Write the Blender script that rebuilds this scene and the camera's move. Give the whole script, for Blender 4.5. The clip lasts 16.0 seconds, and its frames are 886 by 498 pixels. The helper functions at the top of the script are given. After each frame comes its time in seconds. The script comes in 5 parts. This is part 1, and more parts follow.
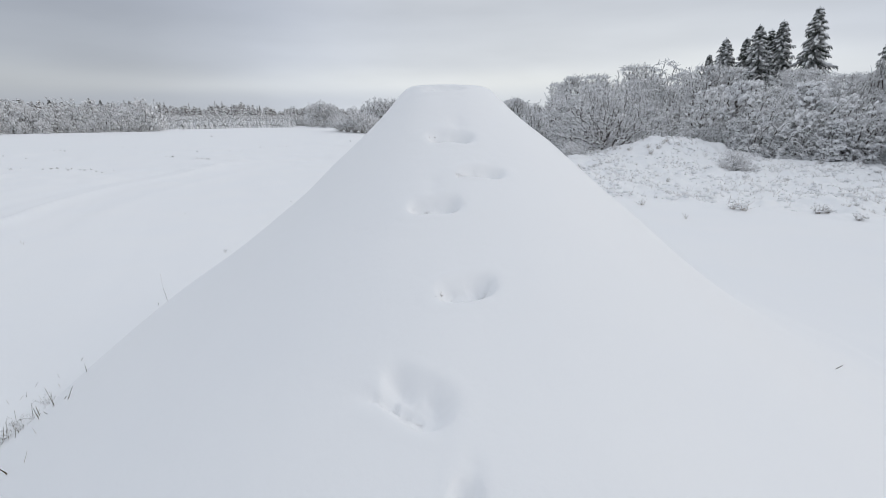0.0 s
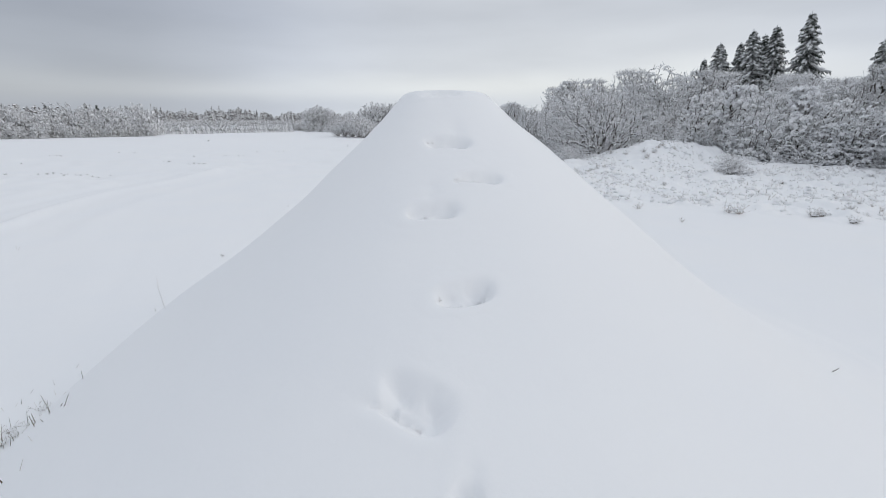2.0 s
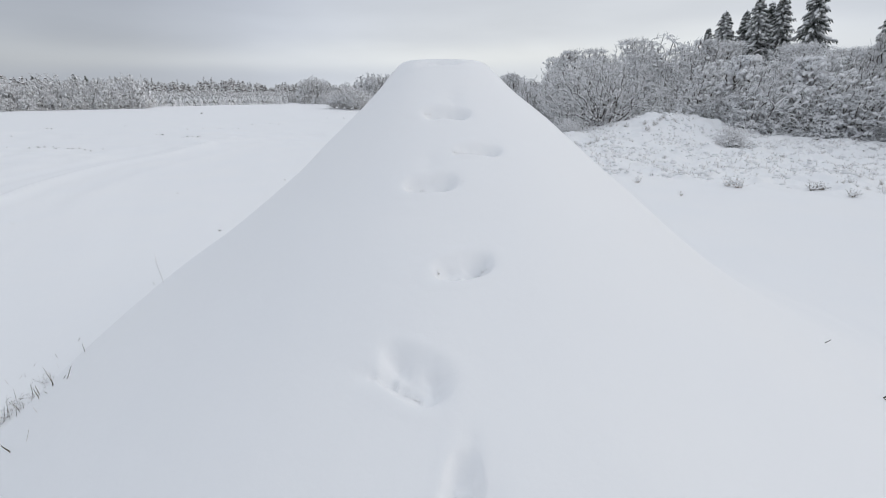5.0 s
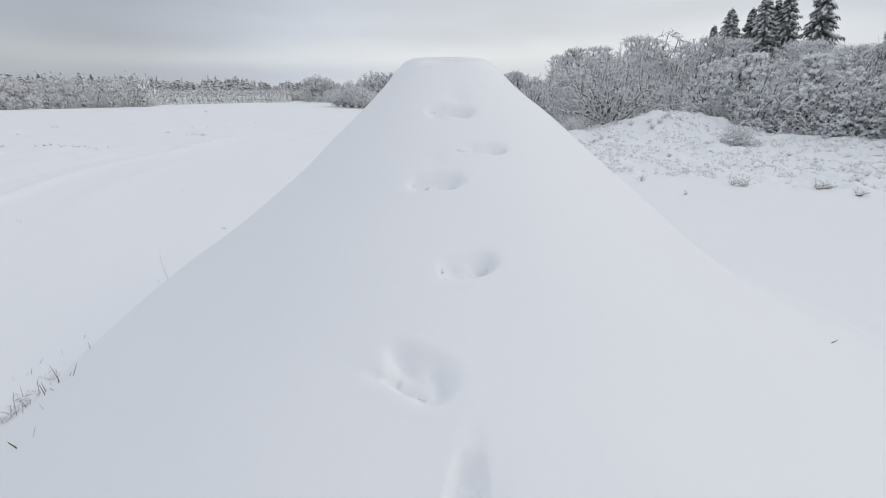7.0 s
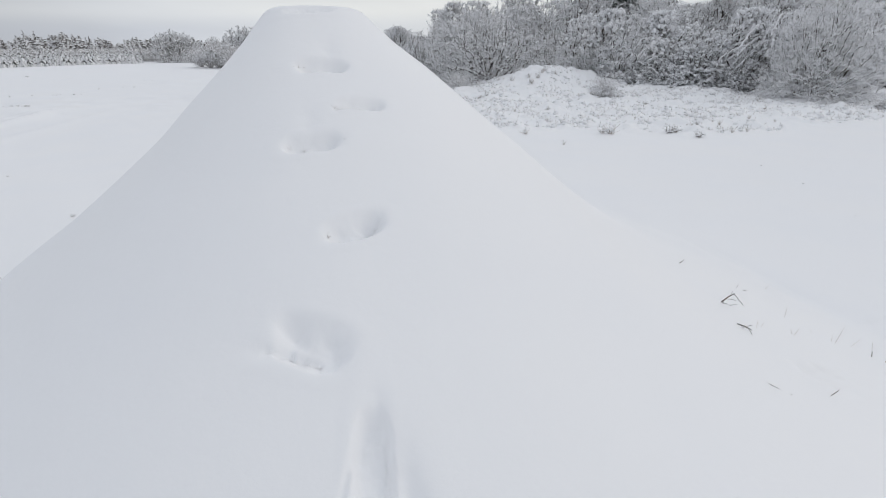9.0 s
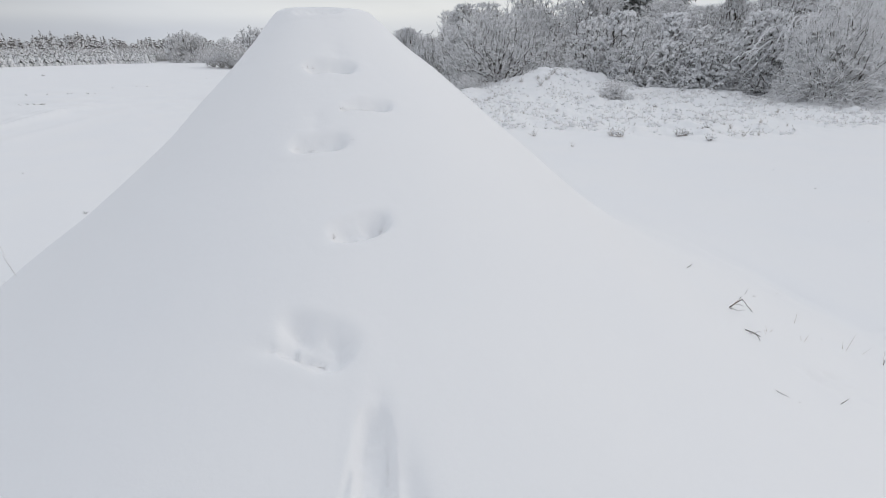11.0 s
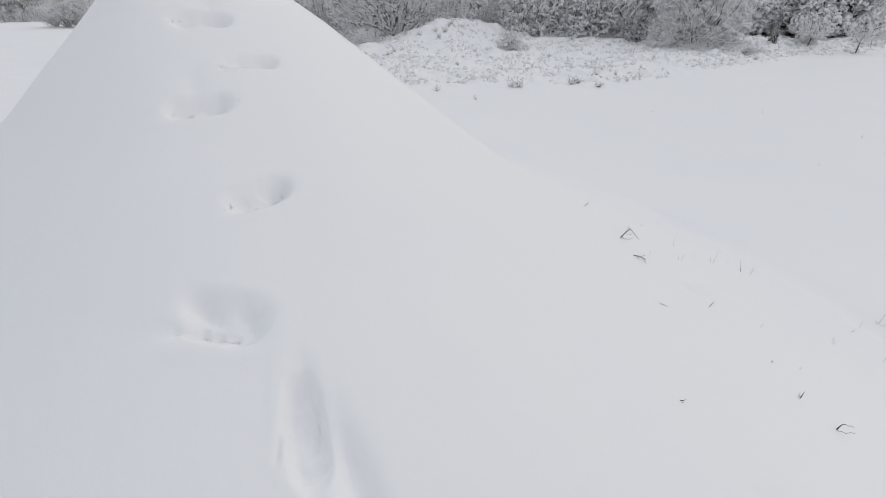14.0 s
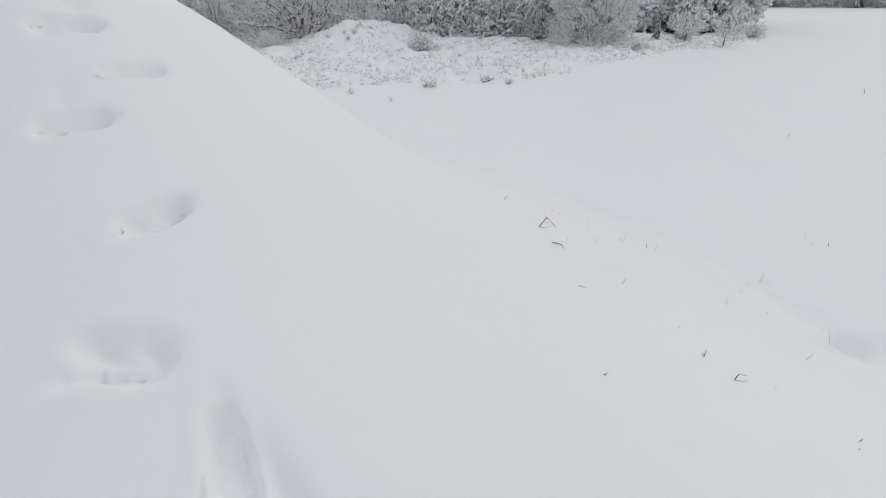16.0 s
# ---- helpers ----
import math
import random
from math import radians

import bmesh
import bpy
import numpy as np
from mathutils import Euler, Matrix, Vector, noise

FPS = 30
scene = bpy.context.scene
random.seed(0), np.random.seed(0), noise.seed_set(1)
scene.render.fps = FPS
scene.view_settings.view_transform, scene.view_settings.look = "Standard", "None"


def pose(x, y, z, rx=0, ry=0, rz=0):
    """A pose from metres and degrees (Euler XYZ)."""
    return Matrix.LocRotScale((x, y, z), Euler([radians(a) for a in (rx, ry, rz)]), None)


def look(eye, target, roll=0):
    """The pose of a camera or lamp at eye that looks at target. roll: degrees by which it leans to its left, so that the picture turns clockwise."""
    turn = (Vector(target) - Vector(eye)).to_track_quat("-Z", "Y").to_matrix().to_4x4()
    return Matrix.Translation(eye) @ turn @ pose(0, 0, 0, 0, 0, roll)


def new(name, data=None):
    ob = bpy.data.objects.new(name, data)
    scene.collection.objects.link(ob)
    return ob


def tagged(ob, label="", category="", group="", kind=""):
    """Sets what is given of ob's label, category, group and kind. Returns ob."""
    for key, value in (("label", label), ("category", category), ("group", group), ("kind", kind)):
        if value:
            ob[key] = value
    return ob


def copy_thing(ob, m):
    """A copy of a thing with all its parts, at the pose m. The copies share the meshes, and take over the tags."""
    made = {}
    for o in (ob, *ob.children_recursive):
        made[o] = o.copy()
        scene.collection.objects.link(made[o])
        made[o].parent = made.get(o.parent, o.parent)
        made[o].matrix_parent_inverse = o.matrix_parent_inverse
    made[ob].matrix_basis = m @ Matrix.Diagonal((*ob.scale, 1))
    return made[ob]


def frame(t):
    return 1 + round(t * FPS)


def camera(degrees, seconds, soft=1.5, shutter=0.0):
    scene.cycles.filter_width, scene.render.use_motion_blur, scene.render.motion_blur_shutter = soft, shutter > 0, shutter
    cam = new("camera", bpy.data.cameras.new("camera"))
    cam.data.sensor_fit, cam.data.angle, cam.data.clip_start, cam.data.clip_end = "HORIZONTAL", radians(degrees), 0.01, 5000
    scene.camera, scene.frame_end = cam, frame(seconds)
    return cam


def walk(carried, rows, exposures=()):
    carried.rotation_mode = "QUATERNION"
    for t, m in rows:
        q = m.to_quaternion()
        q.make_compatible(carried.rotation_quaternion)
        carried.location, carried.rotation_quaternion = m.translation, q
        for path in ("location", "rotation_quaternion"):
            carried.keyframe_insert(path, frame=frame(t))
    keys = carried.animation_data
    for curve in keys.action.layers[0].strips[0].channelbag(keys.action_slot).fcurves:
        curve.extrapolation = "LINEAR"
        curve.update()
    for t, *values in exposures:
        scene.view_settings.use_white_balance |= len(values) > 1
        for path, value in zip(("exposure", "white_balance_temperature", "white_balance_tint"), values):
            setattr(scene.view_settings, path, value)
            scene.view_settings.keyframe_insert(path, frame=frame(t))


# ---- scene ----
SECONDS = 16.0
cam = camera(91.85, SECONDS, soft=0.62)

# seconds, x, y, z, tilt, lean, turn
ROWS = [
    (0.0, 0.0, 0.0, 2.6, 73.0, 0.0, 0.0), (0.5, -0.001, -0.004, 2.604, 73.571, 0.108, -0.709),
    (1.0, 0.001, -0.002, 2.606, 73.666, -0.248, -0.864), (1.5, -0.005, -0.004, 2.605, 73.659, -0.121, -0.4),
    (2.0, -0.004, -0.005, 2.607, 73.55, 0.07, -0.389), (2.5, -0.003, 0.0, 2.603, 73.383, -0.01, -0.392),
    (3.0, -0.005, -0.004, 2.605, 73.456, 0.137, -0.164), (3.5, -0.01, -0.002, 2.606, 73.654, -0.072, -0.258),
    (3.6, -0.009, 0.0, 2.604, 72.25, -0.02, -0.42), (3.7, -0.007, 0.003, 2.599, 70.25, 0.05, -0.64),
    (4.0, -0.006, 0.004, 2.598, 70.127, 0.058, -0.666), (6.5, -0.002, 0.0, 2.599, 70.146, 0.248, -0.553),
    (7.0, -0.009, 0.008, 2.598, 69.914, 0.108, -0.208), (7.2, -0.008, 0.008, 2.597, 69.8, 0.13, -0.5),
    (7.3, -0.002, 0.009, 2.594, 69.3, 0.3, -2.15), (7.4, 0.008, 0.012, 2.589, 68.4, 0.6, -5.0),
    (7.5, 0.02, 0.015, 2.583, 67.37, 0.919, -8.338), (7.6, 0.04, 0.013, 2.577, 65.8, 1.1, -13.0),
    (7.7, 0.055, 0.011, 2.572, 64.8, 1.22, -16.0), (8.0, 0.061, 0.01, 2.57, 64.398, 1.273, -17.194),
    (8.5, 0.052, 0.011, 2.571, 64.732, 0.838, -15.524), (11.0, 0.061, 0.007, 2.574, 65.07, 0.335, -13.259),
    (11.1, 0.062, 0.006, 2.573, 64.8, 0.36, -13.9), (11.2, 0.07, 0.004, 2.571, 63.7, 0.46, -16.4),
    (11.3, 0.08, 0.002, 2.568, 62.4, 0.58, -19.5), (11.4, 0.093, -0.002, 2.563, 60.7, 0.73, -23.2),
    (11.5, 0.102, -0.005, 2.56, 59.647, 0.834, -25.874), (12.0, 0.072, -0.012, 2.555, 59.372, 0.999, -26.61),
    (12.5, 0.077, -0.034, 2.556, 59.862, 0.821, -25.701), (13.0, 0.086, -0.039, 2.555, 60.065, 0.947, -25.405),
    (13.5, 0.085, -0.038, 2.555, 60.012, 0.984, -25.46), (14.0, 0.083, -0.031, 2.558, 59.799, 0.949, -25.729),
    (14.2, 0.084, -0.031, 2.558, 59.8, 0.94, -26.1), (14.3, 0.09, -0.032, 2.558, 59.84, 0.9, -27.9),
    (14.4, 0.103, -0.034, 2.559, 59.92, 0.79, -31.9), (14.5, 0.115, -0.035, 2.56, 59.97, 0.703, -35.256),
    (15.0, 0.119, -0.034, 2.559, 59.672, 0.759, -36.805), (15.5, 0.116, -0.034, 2.559, 59.576, 0.866, -36.507),
    (16.0, 0.119, -0.039, 2.558, 59.704, 1.093, -36.402),
]
EXPOSURES = [(0.0, 0.115, 6130, 8.9), (7.0, 0.115, 6170, 9.3), (8.0, 0.11, 6240, 9.5), (11.0, 0.085, 6270, 9.7), (12.0, 0.06, 6330, 9.7), (14.0, 0.045, 6355, 9.7), (16.0, 0.02, 6400, 9.3)]
walk(cam, [(t, pose(*r)) for t, *r in ROWS], EXPOSURES)

# ---------------------------------------------------------------- light
SUN_AZIMUTH, SUN_HEIGHT = 100.0, 24.0   # degrees clockwise from +y, and above the horizon


def make_world():
    world = bpy.data.worlds.new("overcast_sky")
    scene.world = world
    world.use_nodes = True
    nt = world.node_tree
    nt.nodes.clear()
    N, L = nt.nodes.new, nt.links.new
    out, bg = N("ShaderNodeOutputWorld"), N("ShaderNodeBackground")
    sky = N("ShaderNodeTexSky")
    sky.sky_type = "NISHITA"
    sky.sun_disc = False
    sky.sun_elevation, sky.sun_rotation = radians(SUN_HEIGHT), radians(SUN_AZIMUTH)
    sky.air_density, sky.dust_density = 1.0, 3.0
    dim = N("ShaderNodeVectorMath")
    dim.operation = "SCALE"
    dim.inputs[3].default_value = 0.07
    L(sky.outputs[0], dim.inputs[0])
    # layered cloud: bands by height above the horizon, bent by broad noise
    coord, sep = N("ShaderNodeTexCoord"), N("ShaderNodeSeparateXYZ")
    L(coord.outputs["Generated"], sep.inputs[0])
    place = N("ShaderNodeMapping")
    place.inputs["Location"].default_value = (0.6, 0.2, 0.0)
    place.inputs["Rotation"].default_value = (0, radians(9), 0)
    place.inputs["Scale"].default_value = (1.5, 1.5, 7.0)
    L(coord.outputs["Generated"], place.inputs[0])
    big, fine = N("ShaderNodeTexNoise"), N("ShaderNodeTexNoise")
    big.inputs["Scale"].default_value, big.inputs["Detail"].default_value = 1.0, 2.0
    fine.inputs["Scale"].default_value, fine.inputs["Detail"].default_value = 2.6, 4.0
    L(place.outputs[0], big.inputs["Vector"])
    L(place.outputs[0], fine.inputs["Vector"])
    warp = N("ShaderNodeMath")
    warp.operation = "MULTIPLY_ADD"
    warp.inputs[1].default_value = 0.10
    L(big.outputs[0], warp.inputs[0])
    L(sep.outputs[2], warp.inputs[2])
    height = N("ShaderNodeMath")
    height.operation = "SUBTRACT"
    height.inputs[1].default_value = 0.05
    L(warp.outputs[0], height.inputs[0])
    ramp = N("ShaderNodeValToRGB")
    ramp.color_ramp.interpolation = "EASE"
    stops = [(0.0, (0.60, 0.615, 0.64)), (0.035, (0.56, 0.575, 0.61)), (0.075, (0.64, 0.645, 0.655)), (0.13, (0.54, 0.55, 0.583)),
             (0.20, (0.475, 0.487, 0.527)), (0.36, (0.60, 0.61, 0.64)), (1.0, (0.90, 0.91, 0.93))]
    while len(ramp.color_ramp.elements) < len(stops):
        ramp.color_ramp.elements.new(0.5)
    for el, (at, colour) in zip(ramp.color_ramp.elements, stops):
        el.position, el.color = at, (*colour, 1)
    L(height.outputs[0], ramp.inputs[0])
    # a thinner, brighter place in the cloud
    toward = N("ShaderNodeVectorMath")
    toward.operation = "DOT_PRODUCT"
    az, el = radians(14), radians(17)
    toward.inputs[1].default_value = (math.sin(az) * math.cos(el), math.cos(az) * math.cos(el), math.sin(el))
    L(coord.outputs["Generated"], toward.inputs[0])
    halo = N("ShaderNodeMapRange")
    halo.interpolation_type = "SMOOTHSTEP"
    halo.inputs["From Min"].default_value, halo.inputs["From Max"].default_value = 0.6, 1.0
    halo.inputs["To Min"].default_value, halo.inputs["To Max"].default_value = 0.84, 1.25
    L(toward.outputs["Value"], halo.inputs["Value"])
    ripple = N("ShaderNodeMapRange")
    ripple.inputs["From Min"].default_value, ripple.inputs["From Max"].default_value = 0.3, 0.7
    ripple.inputs["To Min"].default_value, ripple.inputs["To Max"].default_value = 0.96, 1.04
    L(fine.outputs[0], ripple.inputs["Value"])
    # and a heavier cloud in the north-west
    gloom = N("ShaderNodeVectorMath")
    gloom.operation = "DOT_PRODUCT"
    az, el = radians(-52), radians(14)
    gloom.inputs[1].default_value = (math.sin(az) * math.cos(el), math.cos(az) * math.cos(el), math.sin(el))
    L(coord.outputs["Generated"], gloom.inputs[0])
    heavy = N("ShaderNodeMapRange")
    heavy.interpolation_type = "SMOOTHSTEP"
    heavy.inputs["From Min"].default_value, heavy.inputs["From Max"].default_value = 0.80, 1.0
    heavy.inputs["To Min"].default_value, heavy.inputs["To Max"].default_value = 1.0, 0.93
    L(gloom.outputs["Value"], heavy.inputs["Value"])
    pair = N("ShaderNodeMath")
    pair.operation = "MULTIPLY"
    L(halo.outputs[0], pair.inputs[0])
    L(heavy.outputs[0], pair.inputs[1])
    both = N("ShaderNodeMath")
    both.operation = "MULTIPLY"
    L(pair.outputs[0], both.inputs[0])
    L(ripple.outputs[0], both.inputs[1])
    over = N("ShaderNodeVectorMath")
    over.operation = "SCALE"
    L(ramp.outputs[0], over.inputs[0])
    L(both.outputs[0], over.inputs[3])
    # the thin cloud lets warmer light through
    glow = N("ShaderNodeMapRange")
    glow.interpolation_type = "SMOOTHSTEP"
    glow.inputs["From Min"].default_value, glow.inputs["From Max"].default_value = 0.80, 1.0
    L(toward.outputs["Value"], glow.inputs["Value"])
    warm = N("ShaderNodeMix")
    warm.data_type, warm.blend_type = "RGBA", "MULTIPLY"
    L(glow.outputs[0], warm.inputs[0])
    L(over.outputs[0], warm.inputs[6])
    warm.inputs[7].default_value = (1.03, 1.01, 0.955, 1)
    mix = N("ShaderNodeMix")
    mix.data_type = "RGBA"
    mix.inputs[0].default_value = 0.88
    L(dim.outputs[0], mix.inputs[6])
    L(warm.outputs[2], mix.inputs[7])
    L(mix.outputs[2], bg.inputs[0])
    bg.inputs[1].default_value = 1.0
    L(bg.outputs[0], out.inputs[0])


make_world()
sun = new("sun", bpy.data.lights.new("sun", "SUN"))
sun.data.energy, sun.data.angle, sun.data.color = 0.33, radians(36), (1.0, 0.91, 0.79)
sa, se = radians(SUN_AZIMUTH), radians(SUN_HEIGHT)
sun.matrix_world = look((60 * math.sin(sa) * math.cos(se), 60 * math.cos(sa) * math.cos(se), 60 * math.sin(se)), (0, 0, 0))


# ---------------------------------------------------------------- materials
def material(name, rough=0.7):
    m = bpy.data.materials.new(name)
    m.use_nodes = True
    nt = m.node_tree
    b = nt.nodes["Principled BSDF"]
    b.inputs["Roughness"].default_value = rough
    b.inputs["Specular IOR Level"].default_value = 0.25
    return m, nt, b


def noise_node(nt, scale, detail=4.0, vec=None, rough=0.55):
    n = nt.nodes.new("ShaderNodeTexNoise")
    n.inputs["Scale"].default_value, n.inputs["Detail"].default_value = scale, detail
    n.inputs["Roughness"].default_value = rough
    if vec is None:
        g = nt.nodes.new("ShaderNodeNewGeometry")
        vec = g.outputs["Position"]
    nt.links.new(vec, n.inputs["Vector"])
    return n


def ramp_node(nt, value, a, b, lo=0.35, hi=0.65):
    r = nt.nodes.new("ShaderNodeValToRGB")
    r.color_ramp.elements[0].position, r.color_ramp.elements[0].color = lo, (*a, 1)
    r.color_ramp.elements[1].position, r.color_ramp.elements[1].color = hi, (*b, 1)
    nt.links.new(value, r.inputs[0])
    return r


def snow_material(name, a, b, grain=0.25, lump=0.35):
    m, nt, p = material(name, 0.62)
    wide, small, crystals = noise_node(nt, 0.55, 3), noise_node(nt, 7.0, 5), noise_node(nt, 170.0, 3)
    r = ramp_node(nt, wide.outputs[0], a, b)
    nt.links.new(r.outputs[0], p.inputs["Base Color"])
    b1, b2 = nt.nodes.new("ShaderNodeBump"), nt.nodes.new("ShaderNodeBump")
    b1.inputs["Strength"].default_value, b1.inputs["Distance"].default_value = lump, 0.012
    b2.inputs["Strength"].default_value, b2.inputs["Distance"].default_value = grain, 0.002
    nt.links.new(small.outputs[0], b1.inputs["Height"])
    nt.links.new(crystals.outputs[0], b2.inputs["Height"])
    nt.links.new(b1.outputs[0], b2.inputs["Normal"])
    nt.links.new(b2.outputs[0], p.inputs["Normal"])
    return m


def dusted_material(name, dark, dark2, lo, hi, snow=(0.86, 0.86, 0.87), patch=7.0):
    """Bark, needles or stalks with snow lying on what faces up."""
    m, nt, p = material(name, 0.8)
    geo, sep = nt.nodes.new("ShaderNodeNewGeometry"), nt.nodes.new("ShaderNodeSeparateXYZ")
    nt.links.new(geo.outputs["Normal"], sep.inputs[0])
    n = noise_node(nt, patch, 3)
    base = ramp_node(nt, noise_node(nt, 23.0, 3).outputs[0], dark, dark2)
    add = nt.nodes.new("ShaderNodeMath")
    add.operation = "MULTIPLY_ADD"
    add.inputs[1].default_value, add.inputs[2].default_value = 0.9, -0.45
    nt.links.new(n.outputs[0], add.inputs[0])
    total = nt.nodes.new("ShaderNodeMath")
    total.operation = "ADD"
    nt.links.new(add.outputs[0], total.inputs[0])
    nt.links.new(sep.outputs[2], total.inputs[1])
    f = nt.nodes.new("ShaderNodeMapRange")
    f.interpolation_type = "SMOOTHSTEP"
    f.inputs["From Min"].default_value, f.inputs["From Max"].default_value = lo, hi
    nt.links.new(total.outputs[0], f.inputs["Value"])
    mix = nt.nodes.new("ShaderNodeMix")
    mix.data_type = "RGBA"
    nt.links.new(f.outputs[0], mix.inputs[0])
    nt.links.new(base.outputs[0], mix.inputs[6])
    mix.inputs[7].default_value = (*snow, 1)
    nt.links.new(mix.outputs[2], p.inputs["Base Color"])
    return m


SNOW = snow_material("heap_snow", (0.925, 0.934, 0.950), (0.942, 0.946, 0.954), 0.25, 0.32)
FIELD = snow_material("field_snow", (0.925, 0.934, 0.950), (0.942, 0.946, 0.954), 0.25, 0.32)
CLUMP = snow_material("clump_snow", (0.85, 0.855, 0.87), (0.90, 0.90, 0.905), 0.2, 0.5)
BARK = dusted_material("snowy_bark", (0.045, 0.038, 0.033), (0.10, 0.088, 0.076), 0.1, 0.5)
TWIG = dusted_material("snowy_twig", (0.078, 0.070, 0.062), (0.175, 0.160, 0.146), -0.12, 0.6, patch=3.0)
FROST = dusted_material("frosted_twig", (0.142, 0.134, 0.126), (0.268, 0.256, 0.244), -0.3, 0.45, patch=3.0)
RIME = dusted_material("rimed_twig", (0.24, 0.23, 0.218), (0.38, 0.366, 0.35), -0.55, 0.25, patch=3.0)
NEEDLE = dusted_material("spruce_needle", (0.022, 0.03, 0.023), (0.05, 0.064, 0.047), 0.12, 0.8, patch=2.2)
STRAW = dusted_material("dry_straw", (0.25, 0.198, 0.16), (0.43, 0.365, 0.31), 0.3, 0.95)
PALE = dusted_material("bleached_straw", (0.42, 0.37, 0.31), (0.60, 0.55, 0.48), 0.5, 1.05)
STUBBLE = dusted_material("snowy_stubble", (0.205, 0.172, 0.152), (0.37, 0.325, 0.295), 0.2, 0.8)
STEM = dusted_material("dry_stem", (0.035, 0.026, 0.02), (0.11, 0.08, 0.055), 0.98, 1.25)


WEED = dusted_material("dry_weed", (0.085, 0.062, 0.042), (0.20, 0.155, 0.11), 0.55, 1.05, patch=25.0)
YOUNG = dusted_material("snowy_needle", (0.025, 0.03, 0.025), (0.055, 0.062, 0.052), 0.4, 0.95, patch=1.5)


# ---------------------------------------------------------------- mesh tools
class Geo:
    """Collects vertices and faces of one part."""

    def __init__(self):
        self.v, self.f, self.n = [], [], 0

    def add(self, verts, faces):
        k = self.n
        self.v.extend(verts)
        self.f.extend(tuple(i + k for i in face) for face in faces)
        self.n += len(verts)

    def twig(self, a, b, ra, rb):
        """A three-sided twig with its ridge on top."""
        d = b - a
        if d.length < 1e-5:
            return
        d.normalize()
        u = Vector((0, 0, 1)) - d * d.z
        u = u.normalized() if u.length > 0.05 else Vector((1, 0, 0))
        s = d.cross(u)
        ring = [(u, 1.0), (s * 0.87 - u * 0.5, 1.0), (-s * 0.87 - u * 0.5, 1.0)]
        if rb <= 0.0:
            self.add([a + q * ra for q, _ in ring] + [b], [(0, 1, 3), (1, 2, 3), (2, 0, 3)])
            return
        self.add([a + q * ra for q, _ in ring] + [b + q * rb for q, _ in ring],
                 [(0, 1, 4, 3), (1, 2, 5, 4), (2, 0, 3, 5)])

    def tube(self, pts, radii, sides=6):
        side = Vector((1, 0.3, 0)).normalized()
        verts, faces = [], []
        for i, p in enumerate(pts):
            d = (pts[min(i + 1, len(pts) - 1)] - pts[max(i - 1, 0)]).normalized()
            u = (side - d * side.dot(d)).normalized()
            w = d.cross(u)
            for k in range(sides):
                t = math.tau * k / sides
                verts.append(p + (u * math.cos(t) + w * math.sin(t)) * radii[i])
        for i in range(len(pts) - 1):
            for k in range(sides):
                j = (k + 1) % sides
                faces.append((i * sides + k, i * sides + j, (i + 1) * sides + j, (i + 1) * sides + k))
        faces.append(tuple(range(sides))[::-1])
        faces.append(tuple((len(pts) - 1) * sides + k for k in range(sides)))
        self.add(verts, faces)

    def blob(self, c, rx, ry, rz, turn, rnd, tilt=0.0):
        """A lump of snow: a rough, flattened ball, rounder above than below."""
        ct, st = math.cos(turn), math.sin(turn)
        verts = []
        for x, y, z in BALL[0]:
            k = 0.78 + 0.44 * rnd.random()
            x, y, z = x * rx * k, y * ry * k, z * rz * k * (1.0 if z > 0 else 0.55)
            z -= tilt * x
            verts.append(Vector((c.x + ct * x - st * y, c.y + st * x + ct * y, c.z + z)))
        self.add(verts, BALL[1])

    def pad(self, a, b, r, rnd):
        """A cushion of snow lying along a branch: a rough spindle."""
        d = b - a
        if d.length < 1e-4:
            return
        d.normalize()
        u = Vector((0, 0, 1)) - d * d.z
        u = u.normalized() if u.length > 0.05 else Vector((1, 0, 0))
        s = d.cross(u)
        lift = Vector((0, 0, r * 0.35))
        verts = [a - d * r * 0.15]
        for at, k in ((0.12, 0.85), (0.84, 0.95)):
            mid = a.lerp(b, at + rnd.uniform(-0.08, 0.08)) + lift
            verts += [mid + (u * math.cos(t) * 0.9 + s * math.sin(t)) * r * k * rnd.uniform(0.6, 1.4) for t in (0.0, 1.3, 2.4, 3.9, 5.0)]
        verts.append(b + d * r * 0.3 - Vector((0, 0, r * 0.25)))
        faces = [(0, 1 + (k + 1) % 5, 1 + k) for k in range(5)] + [(11, 6 + k, 6 + (k + 1) % 5) for k in range(5)]
        faces += [(1 + k, 1 + (k + 1) % 5, 6 + (k + 1) % 5, 6 + k) for k in range(5)]
        self.add(verts, faces)

    def mesh(self, name, smooth=False):
        me = bpy.data.meshes.new(name)
        me.from_pydata(self.v, [], self.f)
        if smooth:
            me.polygons.foreach_set("use_smooth", [True] * len(me.polygons))
        me.update()
        return me


def ball(level):
    bm = bmesh.new()
    bmesh.ops.create_icosphere(bm, subdivisions=level, radius=1.0)
    bm.verts.ensure_lookup_table()
    out = ([tuple(v.co) for v in bm.verts], [tuple(v.index for v in f.verts) for f in bm.faces])
    bm.free()
    return out


BALL = ball(1)


def part(name, geo, mat, parent, label="", smooth=False):
    me = geo.mesh(name, smooth) if isinstance(geo, Geo) else geo
    me.materials.append(mat)
    ob = new(name, me)
    ob.parent = parent
    return tagged(ob, label)


# smooth value noise on arrays
LATTICE = np.random.RandomState(5).rand(256, 256)


